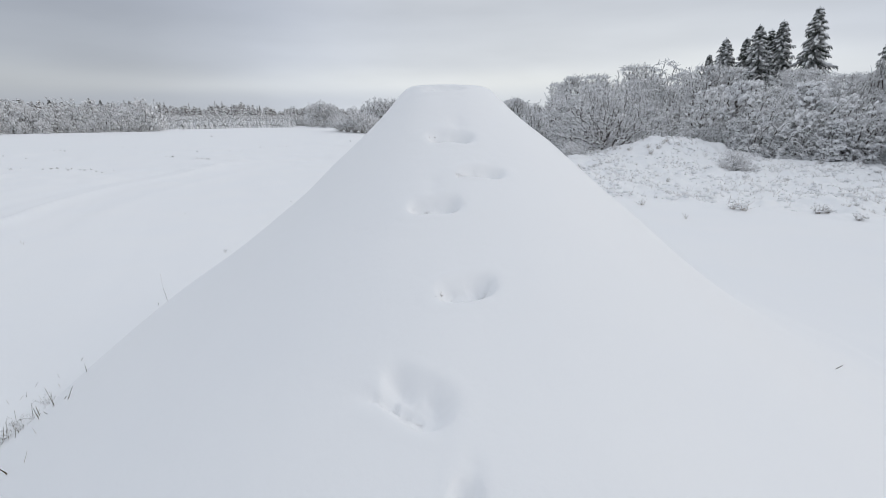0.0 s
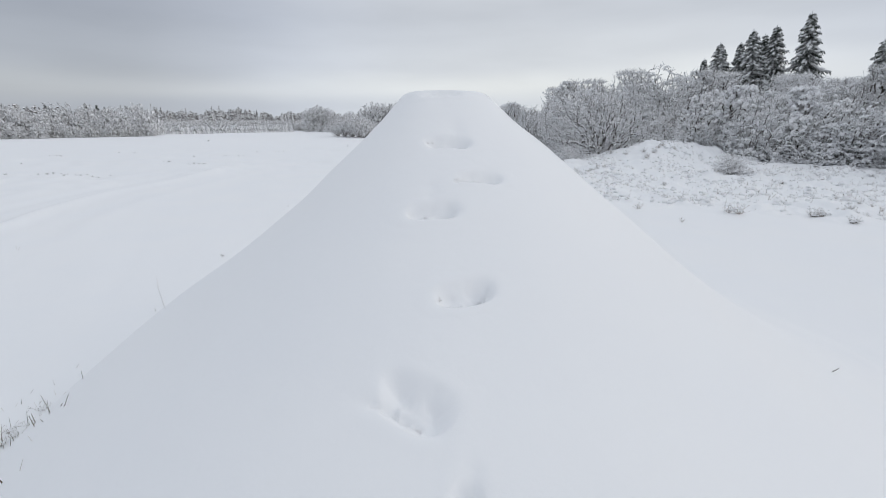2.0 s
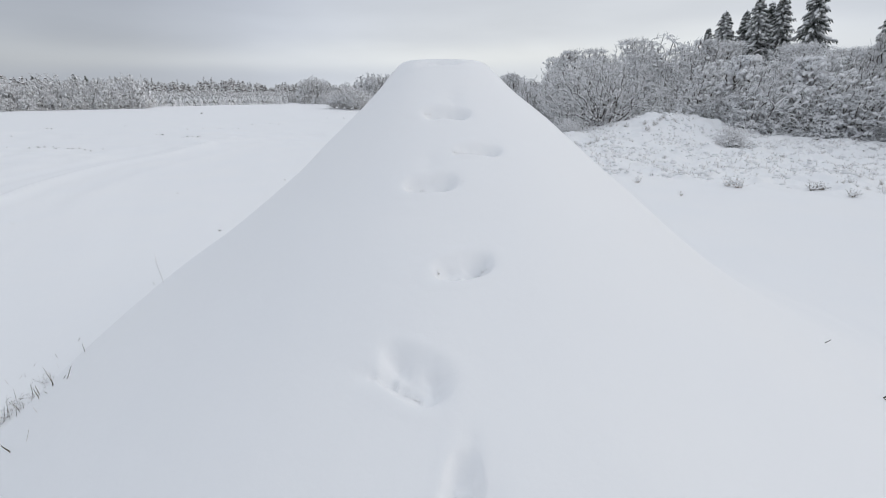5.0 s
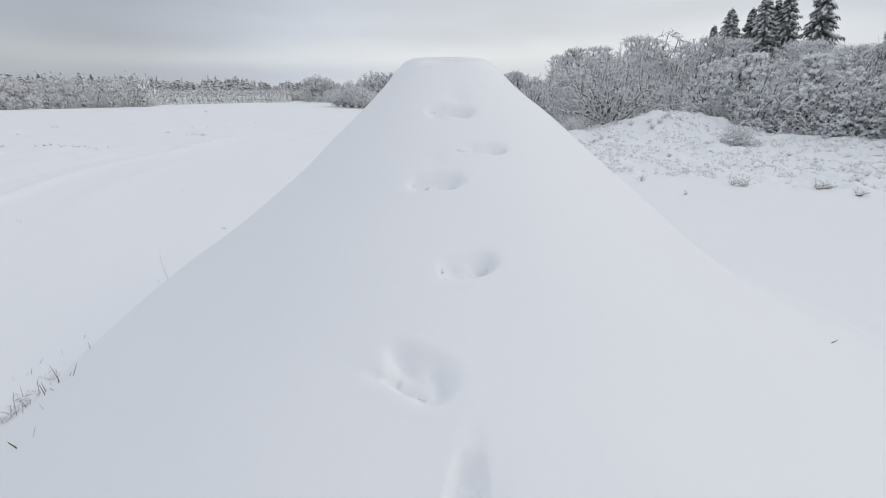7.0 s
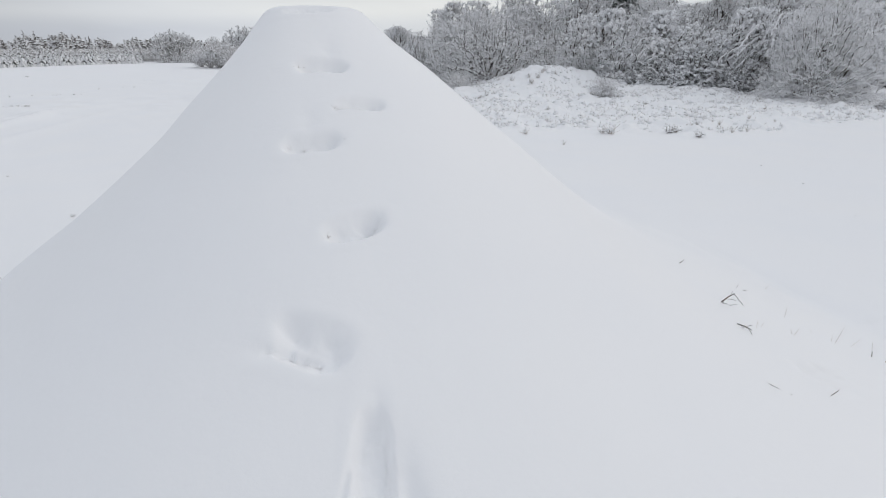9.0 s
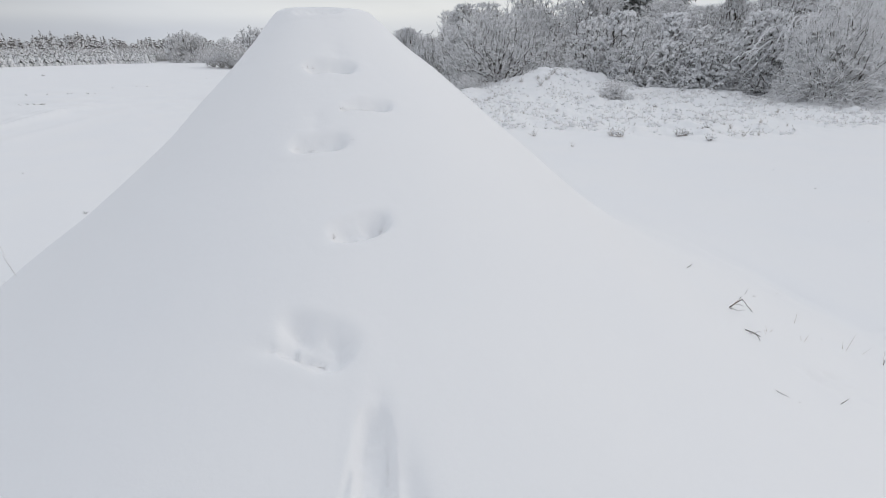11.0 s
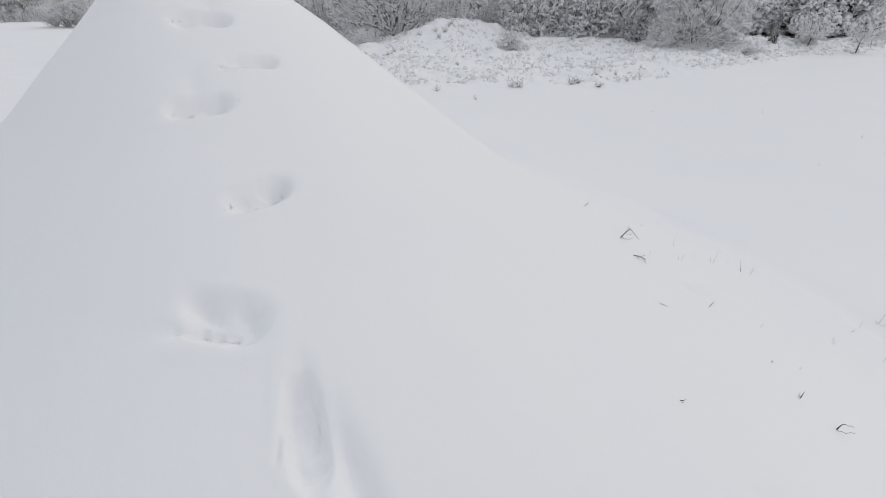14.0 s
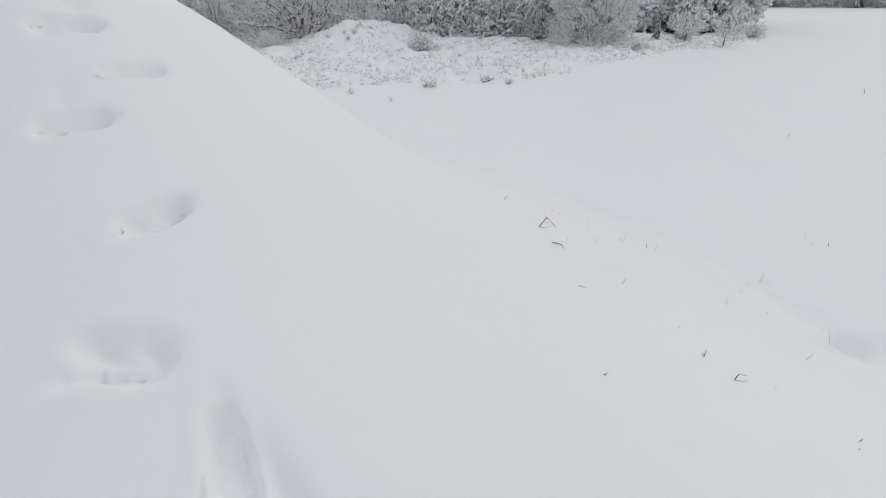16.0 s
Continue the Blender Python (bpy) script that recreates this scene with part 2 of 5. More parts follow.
def vnoise(x, y):
    x, y = np.asarray(x, float), np.asarray(y, float)
    i, j = np.floor(x).astype(int), np.floor(y).astype(int)
    u, v = x - i, y - j
    u, v = u * u * (3 - 2 * u), v * v * (3 - 2 * v)
    g = lambda a, b: LATTICE[a % 256, b % 256]
    return (g(i, j) * (1 - u) + g(i + 1, j) * u) * (1 - v) + (g(i, j + 1) * (1 - u) + g(i + 1, j + 1) * u) * v - 0.5


def fbm(x, y, octaves=3):
    return sum(vnoise(x * 2.03 ** k + 17 * k, y * 2.03 ** k - 9 * k) / 2 ** k for k in range(octaves))


def smooth(a, b, x):
    t = np.clip((np.asarray(x, float) - a) / (b - a), 0, 1)
    return t * t * (3 - 2 * t)


# ---------------------------------------------------------------- ground
def rough_strip(x, y):
    """1 in the strip of tussocks between the field and the thicket."""
    front = np.maximum(11.2, 17.0 - 0.5 * x)
    wob = 1.4 * fbm(x * 0.25, y * 0.25)
    return smooth(front - 0.6, front + 1.8, y + wob) * smooth(2.0, 6.0, x) * (1 - smooth(33, 41, x))


def dents(x, y):
    """Hollows left by an animal's steps at the east foot of the heap, and the furrow where the heap meets the field."""
    z = 0.0
    for px, py, hl, hw, turn, depth in ((4.36, 0.10, 0.36, 0.09, -38, 0.10), (4.85, -0.12, 0.2, 0.1, -20, 0.03), (2.83, 1.46, 0.13, 0.045, -40, 0.06),
                                        (3.08, 1.58, 0.13, 0.045, -30, 0.045), (5.2, 2.4, 0.16, 0.05, -30, 0.03), (2.25, -0.12, 0.12, 0.06, -40, 0.03), (1.55, 0.26, 0.10, 0.04, -50, 0.015)):
        c, s = math.cos(radians(turn)), math.sin(radians(turn))
        d = (((x - px) * c + (y - py) * s) / hl) ** 2 + ((-(x - px) * s + (y - py) * c) / hw) ** 2
        z = z + depth * np.exp(-d ** 1.3)
    foot = 4.90 - 0.14 * np.clip(y - 3.5, 0, 4) ** 1.5 - 0.14 * np.clip(2.5 - y, 0, 4) ** 1.6 + 0.10 * fbm(y * 1.3, x * 0.2 + 4, 2)
    off = x - foot
    line = np.exp(-(off / np.where(off > 0, 0.17, 0.08)) ** 2) * smooth(-1.5, 0.0, y) * (1 - smooth(4.6, 6.2, y))
    return z + 0.085 * line * np.clip(0.75 + 1.1 * fbm(x * 1.1 + 2, y * 0.9 + 8, 2), 0, 1.4)


def ground_z(x, y):
    x, y = np.asarray(x, float), np.asarray(y, float)
    r = np.hypot(x, y)
    z = 0.10 * fbm(x * 0.10, y * 0.10) * smooth(3, 14, r) * (1 - smooth(150, 400, r))
    # the bank before the thicket
    z = z + 1.35 * np.exp(-(((x - 14.6) / 3.9) ** 2 + ((y - 28.2) / 3.2) ** 2) ** 1.2)
    z = z + 0.35 * np.exp(-((x - 20.5) / 5.5) ** 2 - ((y - 23.5) / 2.6) ** 2)
    z = z + 0.40 * np.exp(-((x - 26.5) / 4.0) ** 2 - ((y - 17.5) / 2.4) ** 2)
    s = rough_strip(x, y)
    z = z + s * (0.55 * fbm(x * 0.9, y * 0.9, 3) ** 2 + 0.20 * np.maximum(fbm(x * 1.7 + 31, y * 1.7, 2), -0.1) + 0.11 * fbm(x * 4.1, y * 4.1 + 7, 2) + 0.025 * fbm(x * 9.3 + 4, y * 9.3, 2) + 0.03)
    # low ridges and an old wheel track on the field
    for off, amp, wid in ((0.0, 0.11, 0.26), (-1.5, -0.05, 0.35), (-3.4, 0.05, 0.5), (2.2, 0.04, 0.4)):
        run = x + 12.5 - off - 0.02 * (y - 18) ** 2 + 0.5 * fbm(x * 0.3, y * 0.3, 2)
        z = z + smooth(8, 11, y) * (1 - smooth(24, 34, y)) * amp * np.exp(-(run / wid) ** 2)
    z = z + 0.04 * fbm((x + 0.55 * y) * 0.8, (y - 0.55 * x) * 0.10, 3) * (1 - smooth(-5, -3, x)) * smooth(7, 10, r) * (1 - smooth(40, 60, r))
    ridge = smooth(0.1, 0.45, fbm(x * 0.16 + 3, y * 0.16, 3)) * (x < -4) * smooth(18, 26, r) * (1 - smooth(48, 60, r))
    z = z + ridge * (0.10 + 0.16 * fbm(x * 1.1, y * 1.1, 2))
    return z - dents(x, y)


def build_ground():
    rings = [1.5]
    while rings[-1] < 4000:
        rings.append(rings[-1] * (1.0065 if 10.5 < rings[-1] < 34 else 1.017 if rings[-1] < 60 else 1.07))
    az = np.concatenate([np.arange(-64, 5, 0.5), np.arange(5, 78, 0.25), np.arange(78, 296, 4.0)])
    r, a = np.meshgrid(np.array(rings), np.radians(az), indexing="ij")
    x, y = r * np.sin(a), r * np.cos(a)
    z = ground_z(x, y)
    n, m = r.shape
    verts = np.stack([x.ravel(), y.ravel(), z.ravel()], 1)
    verts = np.vstack([verts, [[0, 0, 0]]])
    i, j = np.meshgrid(np.arange(n - 1), np.arange(m), indexing="ij")
    k = (j + 1) % m
    faces = np.stack([i * m + j, (i + 1) * m + j, (i + 1) * m + k, i * m + k], -1).reshape(-1, 4)[:, ::-1]
    tris = [(n * m, (q + 1) % m, q) for q in range(m)]
    me = bpy.data.meshes.new("ground")
    me.from_pydata(verts.tolist(), [], faces.tolist() + tris)
    me.polygons.foreach_set("use_smooth", [True] * len(me.polygons))
    me.materials.append(FIELD)
    tagged(new("ground", me), "flat snow-covered field with rough tussocky edge", "ground", kind="structure")


build_ground()

# ---------------------------------------------------------------- the heap
TOP, CX, CY = 2.84, 0.02, 3.75
STEPS = np.linspace(0, 10, 1001)
KERNEL = np.hanning(13) / np.hanning(13).sum()


def profile(u, d):
    return np.convolve(np.pad(np.interp(STEPS, u, d), 6, mode="edge"), KERNEL, "valid")


FALL_EAST = profile([0, .46, .55, .65, .85, 1.2, 1.8, 2.5, 3.3, 4.0, 4.8, 5.4, 6.0, 6.6, 7.2, 7.8, 8.6, 10],
                    [0, .006, .028, .09, .22, .43, .79, 1.17, 1.55, 1.86, 2.18, 2.40, 2.58, 2.71, 2.79, 2.835, 2.87, 2.93])
FALL_WEST = profile([0, .46, .55, .65, .85, 1.2, 1.8, 2.5, 3.3, 4, 4.5, 4.9, 5.2, 5.5, 5.9, 7, 10],
                    [0, .006, .028, .09, .22, .43, .79, 1.17, 1.61, 2.01, 2.31, 2.57, 2.74, 2.83, 2.87, 2.91, 2.96])


# boot prints: x, y, half length, half width, turn in degrees, depth
PRINTS = [
    (0.060, 0.885, 0.160, 0.056, 84, 0.095), (0.02, 0.50, 0.17, 0.075, 82, 0.07), (-0.090, 1.262, 0.128, 0.078, -20, 0.050),
    (0.10, 1.705, 0.120, 0.058, 14, 0.072), (-0.045, 2.172, 0.125, 0.052, 2, 0.068), (0.225, 2.420, 0.120, 0.042, 10, 0.060),
    (0.045, 2.695, 0.130, 0.054, 0, 0.075), (0.0, 3.20, 0.14, 0.05, 2, 0.035),
]
# deeper or softer hollows where the snow caved in: x, y, two radii, turn, depth
HOLLOWS = [
    (0.155, 0.70, 0.20, 0.045, 96, 0.065), (0.090, 1.06, 0.045, 0.035, 84, 0.010), (-0.03, 0.66, 0.14, 0.03, 84, 0.012),
    (-0.156, 1.342, 0.050, 0.034, -35, 0.060), (-0.030, 1.240, 0.036, 0.060, 14, 0.020), (-0.05, 1.195, 0.045, 0.028, 0, 0.018), (-0.255, 1.285, 0.06, 0.03, -20, 0.016),
    (0.178, 1.738, 0.050, 0.042, 25, 0.042), (0.02, 1.675, 0.050, 0.030, 20, 0.014),
    (0.038, 2.185, 0.058, 0.050, 0, 0.042), (-0.125, 2.178, 0.045, 0.040, 0, 0.026), (-0.052, 2.29, 0.050, 0.085, 0, 0.013),
    (0.285, 2.437, 0.055, 0.045, 10, 0.042), (0.15, 2.402, 0.060, 0.022, 10, 0.014),
    (-0.04, 2.69, 0.042, 0.050, 0, 0.034), (0.125, 2.695, 0.052, 0.050, 0, 0.044), (0.085, 2.82, 0.060, 0.090, 0, 0.018),
]


def heap_z(x, y, prints=True):
    x, y = np.asarray(x, float), np.asarray(y, float)
    dx, dy = x - CX, y - CY
    w = smooth(-0.5, 0.5, dx)
    u = np.sqrt(((1.62 * (1 - w) + 1.5 * w) * dx) ** 2 + np.where(dy > 0, 1.3 * dy, dy) ** 2)
    # squarer round the flat top
    p = 2 + 1.3 * np.exp(-(u / 0.9) ** 2)
    k = (1.745 - 0.112 * smooth(0.7, 1.6, u) - 0.17 * smooth(1.6, 4.2, u)) * (1 - w) + (1.540 - 0.135 * smooth(0.7, 1.3, u) + 0.065 * smooth(2.0, 3.2, u)) * w
    u = (np.abs(k * dx) ** p + np.abs(np.where(dy > 0, 1.3 * dy, dy)) ** p) ** (1 / p)
    west = smooth(0.15, 0.75, -1.62 * dx / (u + 0.05))
    z = TOP - (np.interp(u, STEPS, FALL_WEST) * west + np.interp(u, STEPS, FALL_EAST) * (1 - west))
    z = z + (0.016 * fbm(x * 0.7 + 5, y * 0.7, 2) + 0.008 * fbm(x * 2.3, y * 2.3, 2)) * smooth(0.1, 1.5, u)
    if prints:
        hollow = np.zeros_like(z)
        for px, py, hl, hw, turn, depth in PRINTS:
            c, s = math.cos(radians(turn)), math.sin(radians(turn))
            along, across = ((x - px) * c + (y - py) * s) / hl, (-(x - px) * s + (y - py) * c) / hw
            along = along + 0.10 * fbm(x * 14 + px * 9, y * 14, 2)
            across = across + 0.12 * fbm(x * 11, y * 11 + py * 7, 2)
            e = 3.0 if turn > 60 else 2.3
            d = (np.abs(along) ** e + np.abs(across) ** e) ** (1 / e)
            # a crisp edge downhill, a long soft one uphill
            up = 0.12 if turn > 60 else smooth(-0.5, 1.0, across)
            wall = smooth(0.66 - 0.34 * up, 1.10 + 0.30 * up, d)
            floor = 1 + 0.30 * fbm(x * 14, y * 34, 3) + 0.16 * along
            crumbs = 0.007 * fbm(x * 42 + px, y * 42, 2) + 0.008 * fbm(x * 19, y * 24 + py, 2)
            h = (0.70 * depth * floor + crumbs * (turn < 60)) * (1 - wall)
            hollow = np.maximum(hollow, h)
            z = z + 0.003 * np.exp(-((d - 1.4) / 0.35) ** 2)
        for px, py, rx, ry, turn, depth in HOLLOWS:
            c, s = math.cos(radians(turn)), math.sin(radians(turn))
            d = (((x - px) * c + (y - py) * s) / rx) ** 2 + ((-(x - px) * s + (y - py) * c) / ry) ** 2
            hollow = hollow + 0.78 * depth * np.exp(-d) * (1 + 0.25 * fbm(x * 20, y * 20, 2))
        z = z - hollow
        # cracks where the crust broke
        for ax, ay, bx, by, deep in ((-0.245, 1.282, -0.165, 1.262, 0.012), (-0.165, 1.262, -0.075, 1.220, 0.016), (0.012, 0.95, -0.03, 0.84, 0.012), (0.113, 0.96, 0.078, 0.86, 0.012), (0.106, 1.693, 0.197, 1.756, 0.018), (0.0, 1.672, 0.07, 1.655, 0.010), (-0.16, 2.165, -0.05, 2.15, 0.014), (0.09, 2.375, 0.23, 2.40, 0.012), (0.086, 2.362, 0.11, 2.39, 0.01)):
            t = np.clip(((x - ax) * (bx - ax) + (y - ay) * (by - ay)) / ((bx - ax) ** 2 + (by - ay) ** 2), 0, 1)
            gap = np.hypot(x - ax - t * (bx - ax), y - ay - t * (by - ay) + 0.012 * fbm(x * 40, y * 3, 2))
            z = z - deep * np.exp(-(gap / 0.009) ** 2)
    z = z - dents(x, y)
    return z


def surface_z(x, y):
    g, h = float(ground_z(x, y)), float(heap_z(x, y))
    return max(g, g + 0.028 * float(np.logaddexp(0, (h - g) / 0.028)) - 0.004)


def build_heap():
    def axis(lo, hi, dense_lo, dense_hi, fine, grow):
        out = list(np.arange(dense_lo, dense_hi, fine))
        step = fine
        while out[-1] < hi:
            step = min(step * grow, 0.16)
            out.append(out[-1] + step)
        step = fine
        while out[0] > lo:
            step = min(step * grow, 0.16)
            out.insert(0, out[0] - step)
        return np.array(out)

    xs, ys = axis(-6.4, 7.2, -0.42, 0.48, 0.0085, 1.06), axis(-6.3, 10.6, 0.45, 3.4, 0.0085, 1.06)
    x, y = np.meshgrid(xs, ys)
    g, h = ground_z(x, y), heap_z(x, y)
    lift = 0.028 * np.logaddexp(0, (h - g) / 0.028)
    z = g + lift - 0.004
    n, m = x.shape
    i, j = np.meshgrid(np.arange(n - 1), np.arange(m - 1), indexing="ij")
    faces = np.stack([i * m + j, i * m + j + 1, (i + 1) * m + j + 1, (i + 1) * m + j], -1).reshape(-1, 4)
    me = bpy.data.meshes.new("snow_mound")
    me.from_pydata(np.stack([x.ravel(), y.ravel(), z.ravel()], 1).tolist(), [], faces.tolist())
    me.polygons.foreach_set("use_smooth", [True] * len(me.polygons))
    me.materials.append(SNOW)
    tagged(new("snow_mound", me), "tall snow-covered mound with boot prints up its ridge", "mound")


build_heap()


# ---------------------------------------------------------------- trees
def bend(d, rnd, amount):
    return (d + Vector((rnd.uniform(-1, 1), rnd.uniform(-1, 1), rnd.uniform(-1, 1))) * amount).normalized()


def shrub_parts(seed, height, spread, stems, droop, depth=3, fan=5, thick=0.022, clumps=0, clump=0.14, twigs=6, skirt=0.0, pads=0, pad=0.06, line=0.0, stout=1.0, low=0.28):
    """Limbs, twigs and snow lumps of a many-stemmed shrub or small tree that stands at the origin."""
    rnd = random.Random(seed)
    limbs, crown, lumps = Geo(), Geo(), Geo()
    nodes, spans = [], []

    def grow(p, d, length, r, level):
        n = 5 if level < 2 else 2 if level == depth else 3
        pts, rad = [p.copy()], [r]
        for k in range(n):
            d = bend(d, rnd, 0.16 if level < 2 else 0.22)
            d.z -= droop * (0.03 + 0.10 * level) * (k + 1) / n * (0.6 + 0.8 * min(max(p.z / height, 0), 1))
            d.normalize()
            p = p + d * (length / n)
            if p.z < 0.08:
                p.z = 0.08
            pts.append(p.copy())
            rad.append(max(r * (1 - 0.62 * (k + 1) / n), thick * 0.4))
        if level < 2:
            limbs.tube(pts, rad, 5)
            if level and line:
                for a, b, ra in zip(pts, pts[1:], rad):
                    if abs((b - a).normalized().z) < 0.93:
                        lumps.twig(a + Vector((0, 0, ra * 0.55)), b + Vector((0, 0, ra * 0.45)), ra * line, ra * line * 0.8)
        else:
            for a, b, ra, rb in zip(pts, pts[1:], rad, rad[1:]):
                crown.twig(a, b, max(ra, thick * 0.7), max(rb, thick * 0.5) if b is not pts[-1] or level < depth else 0.0)
                if line and level < depth and rnd.random() < 0.75 and abs((b - a).normalized().z) < 0.95:
                    lumps.twig(a + Vector((0, 0, ra * 0.7)), b + Vector((0, 0, ra * 0.6)), ra * line, ra * line * 0.8)
            nodes.extend(pts[1:])
            spans.extend((a, b) for a, b in zip(pts, pts[1:]))
        if level >= depth:
            return
        count = fan if level < depth - 1 else twigs
        for k in range(count):
            t = low + (1 - low) * (k + rnd.random()) / count
            q = t * n
            i = min(int(q), n - 1)
            at = pts[i].lerp(pts[i + 1], q - i)
            base = (pts[i + 1] - pts[i]).normalized()
            side = Vector((rnd.uniform(-1, 1), rnd.uniform(-1, 1), rnd.uniform(-0.5, 0.6))).normalized()
            grow(at, (base * 0.75 + side * 0.85).normalized(), length * rnd.uniform(0.42, 0.64) * (1.2 - 0.58 * t),
                 max(rad[i] * 0.55, thick * 0.8), level + 1)

    for s in range(stems):
        a = math.tau * (s + rnd.random() * 0.7) / stems
        lean = spread / height * (rnd.uniform(0.2, 0.9) if s % 2 or not skirt else rnd.uniform(0.9, 1.0 + skirt))
        d = Vector((math.cos(a) * lean, math.sin(a) * lean, 1.0)).normalized()
        start = Vector((math.cos(a), math.sin(a), 0)) * 0.12 * spread * rnd.random()
        grow(start, d, height * rnd.uniform(0.72, 0.95) * (1.0 if lean < spread / height else 0.8), (0.02 + 0.009 * height) * stout, 0)
    for k in range(pads):
        a, b = rnd.choice(spans)
        mid, way = a.lerp(b, 0.5), (b - a).normalized()
        way.z -= 0.25
        for n in range(3):
            size = pad * rnd.uniform(0.45, 1.25)
            at = a.lerp(b, rnd.uniform(-0.2, 1.1)) + Vector((rnd.uniform(-1, 1), rnd.uniform(-1, 1), rnd.uniform(-0.6, 0.6))) * pad * 1.2
            turned = bend(way, rnd, 0.35)
            lumps.pad(at - turned * size * rnd.uniform(0.6, 1.7), at + turned * size * rnd.uniform(0.6, 1.7), size, rnd)
    for k in range(clumps):
        p = rnd.choice(nodes)
        s = clump * rnd.uniform(0.5, 1.4)
        lumps.blob(p + Vector((0, 0, s * 0.2)), s * rnd.uniform(1.0, 1.9), s * rnd.uniform(0.7, 1.1), s * rnd.uniform(0.5, 0.9),
                   rnd.uniform(0, 6.3), rnd, rnd.uniform(-0.4, 0.8))
    return limbs, crown, lumps


def make_shrub(name, label, category, group, mats=(None, None), **kw):
    limbs, crown, lumps = shrub_parts(**kw)
    root = tagged(new(name), label, category, group)
    part("trunk", limbs, mats[0] or BARK, root)
    part("crown", crown, mats[1] or TWIG, root, "fine twigs coated with snow")
    if lumps.n:
        tagged(part("snow_load", lumps, CLUMP, root, "clumps of snow on the twigs"), kind="stuff")
    return root


def lobed(rnd, n=7):
    """An uneven outline: a few bulges over the directions round a crown."""
    bulges = [(Vector((rnd.uniform(-1, 1), rnd.uniform(-1, 1), rnd.uniform(-0.2, 1))).normalized(), rnd.uniform(-0.22, 0.26)) for _ in range(n)]
    return lambda d: 1.0 + sum(k * max(0.0, d.dot(b)) ** 6 for b, k in bulges)


def dome_points(rnd, n, radius, height, shell=0.4, foot=-0.05):
    """Twig places in a rounded bush that reaches the ground."""
    bulge, out = lobed(rnd, 9), []
    for _ in range(n):
        c, a = rnd.uniform(foot, 1.0), rnd.uniform(0, math.tau)
        d = Vector((math.cos(a) * math.sqrt(1 - c * c), math.sin(a) * math.sqrt(1 - c * c), c))
        f = rnd.random() ** shell * bulge(d)
        out.append(Vector((d.x * radius * f, d.y * radius * f, max(d.z * height * f, rnd.uniform(0.08, 0.3)))))
    return out


def crown_points(rnd, n, radius, height, low):
    """Twig places in the crowns of a slender tree: overlapping tufts round the stems, wide in the middle."""
    tufts = []
    for k in range(11):
        t = low + (1 - low) * (k + rnd.random()) / 11
        r = radius * math.sin(math.pi * min(1.0, 0.16 + 0.84 * (t - low) / (1 - low))) ** 0.8
        a = rnd.uniform(0, math.tau)
        q = rnd.uniform(0.2, 0.8) * r
        tufts.append((Vector((math.cos(a) * q, math.sin(a) * q, t * height)), rnd.uniform(0.3, 0.55) * radius + 0.1))
    out = []
    for _ in range(n):
        c, size = rnd.choice(tufts)
        d = Vector((rnd.gauss(0, 1), rnd.gauss(0, 1), rnd.gauss(0, 1))).normalized() * size * rnd.random() ** 0.45
        p = c + Vector((d.x, d.y, d.z * 0.8))
        out.append(Vector((p.x, p.y, min(max(p.z, 0.12 * height), height * (0.97 + 0.03 * rnd.random())))))
    return out


def branched(targets, bases, run=0.35):
    """Joins the places into one branching system: each to the node that is near and lies short along its way to the root."""
    pos, parent, way = [b.copy() for b in bases], [-1] * len(bases), [0.0] * len(bases)
    root = bases[0]
    xyz = np.zeros((len(bases) + len(targets), 3))
    length = np.zeros(len(xyz))
    for i, b in enumerate(bases):
        xyz[i] = b
    for p in sorted(targets, key=lambda q: (q - root).length):
        n = len(pos)
        gap = np.linalg.norm(xyz[:n] - np.array(p), axis=1)
        j = int(np.argmin(gap + run * length[:n]))
        pos.append(p)
        parent.append(j)
        xyz[n], length[n] = p, length[j] + gap[j]
    load = [1] * len(pos)
    for i in range(len(pos) - 1, -1, -1):
        if parent[i] >= 0:
            load[parent[i]] += load[i]
    return pos, parent, load


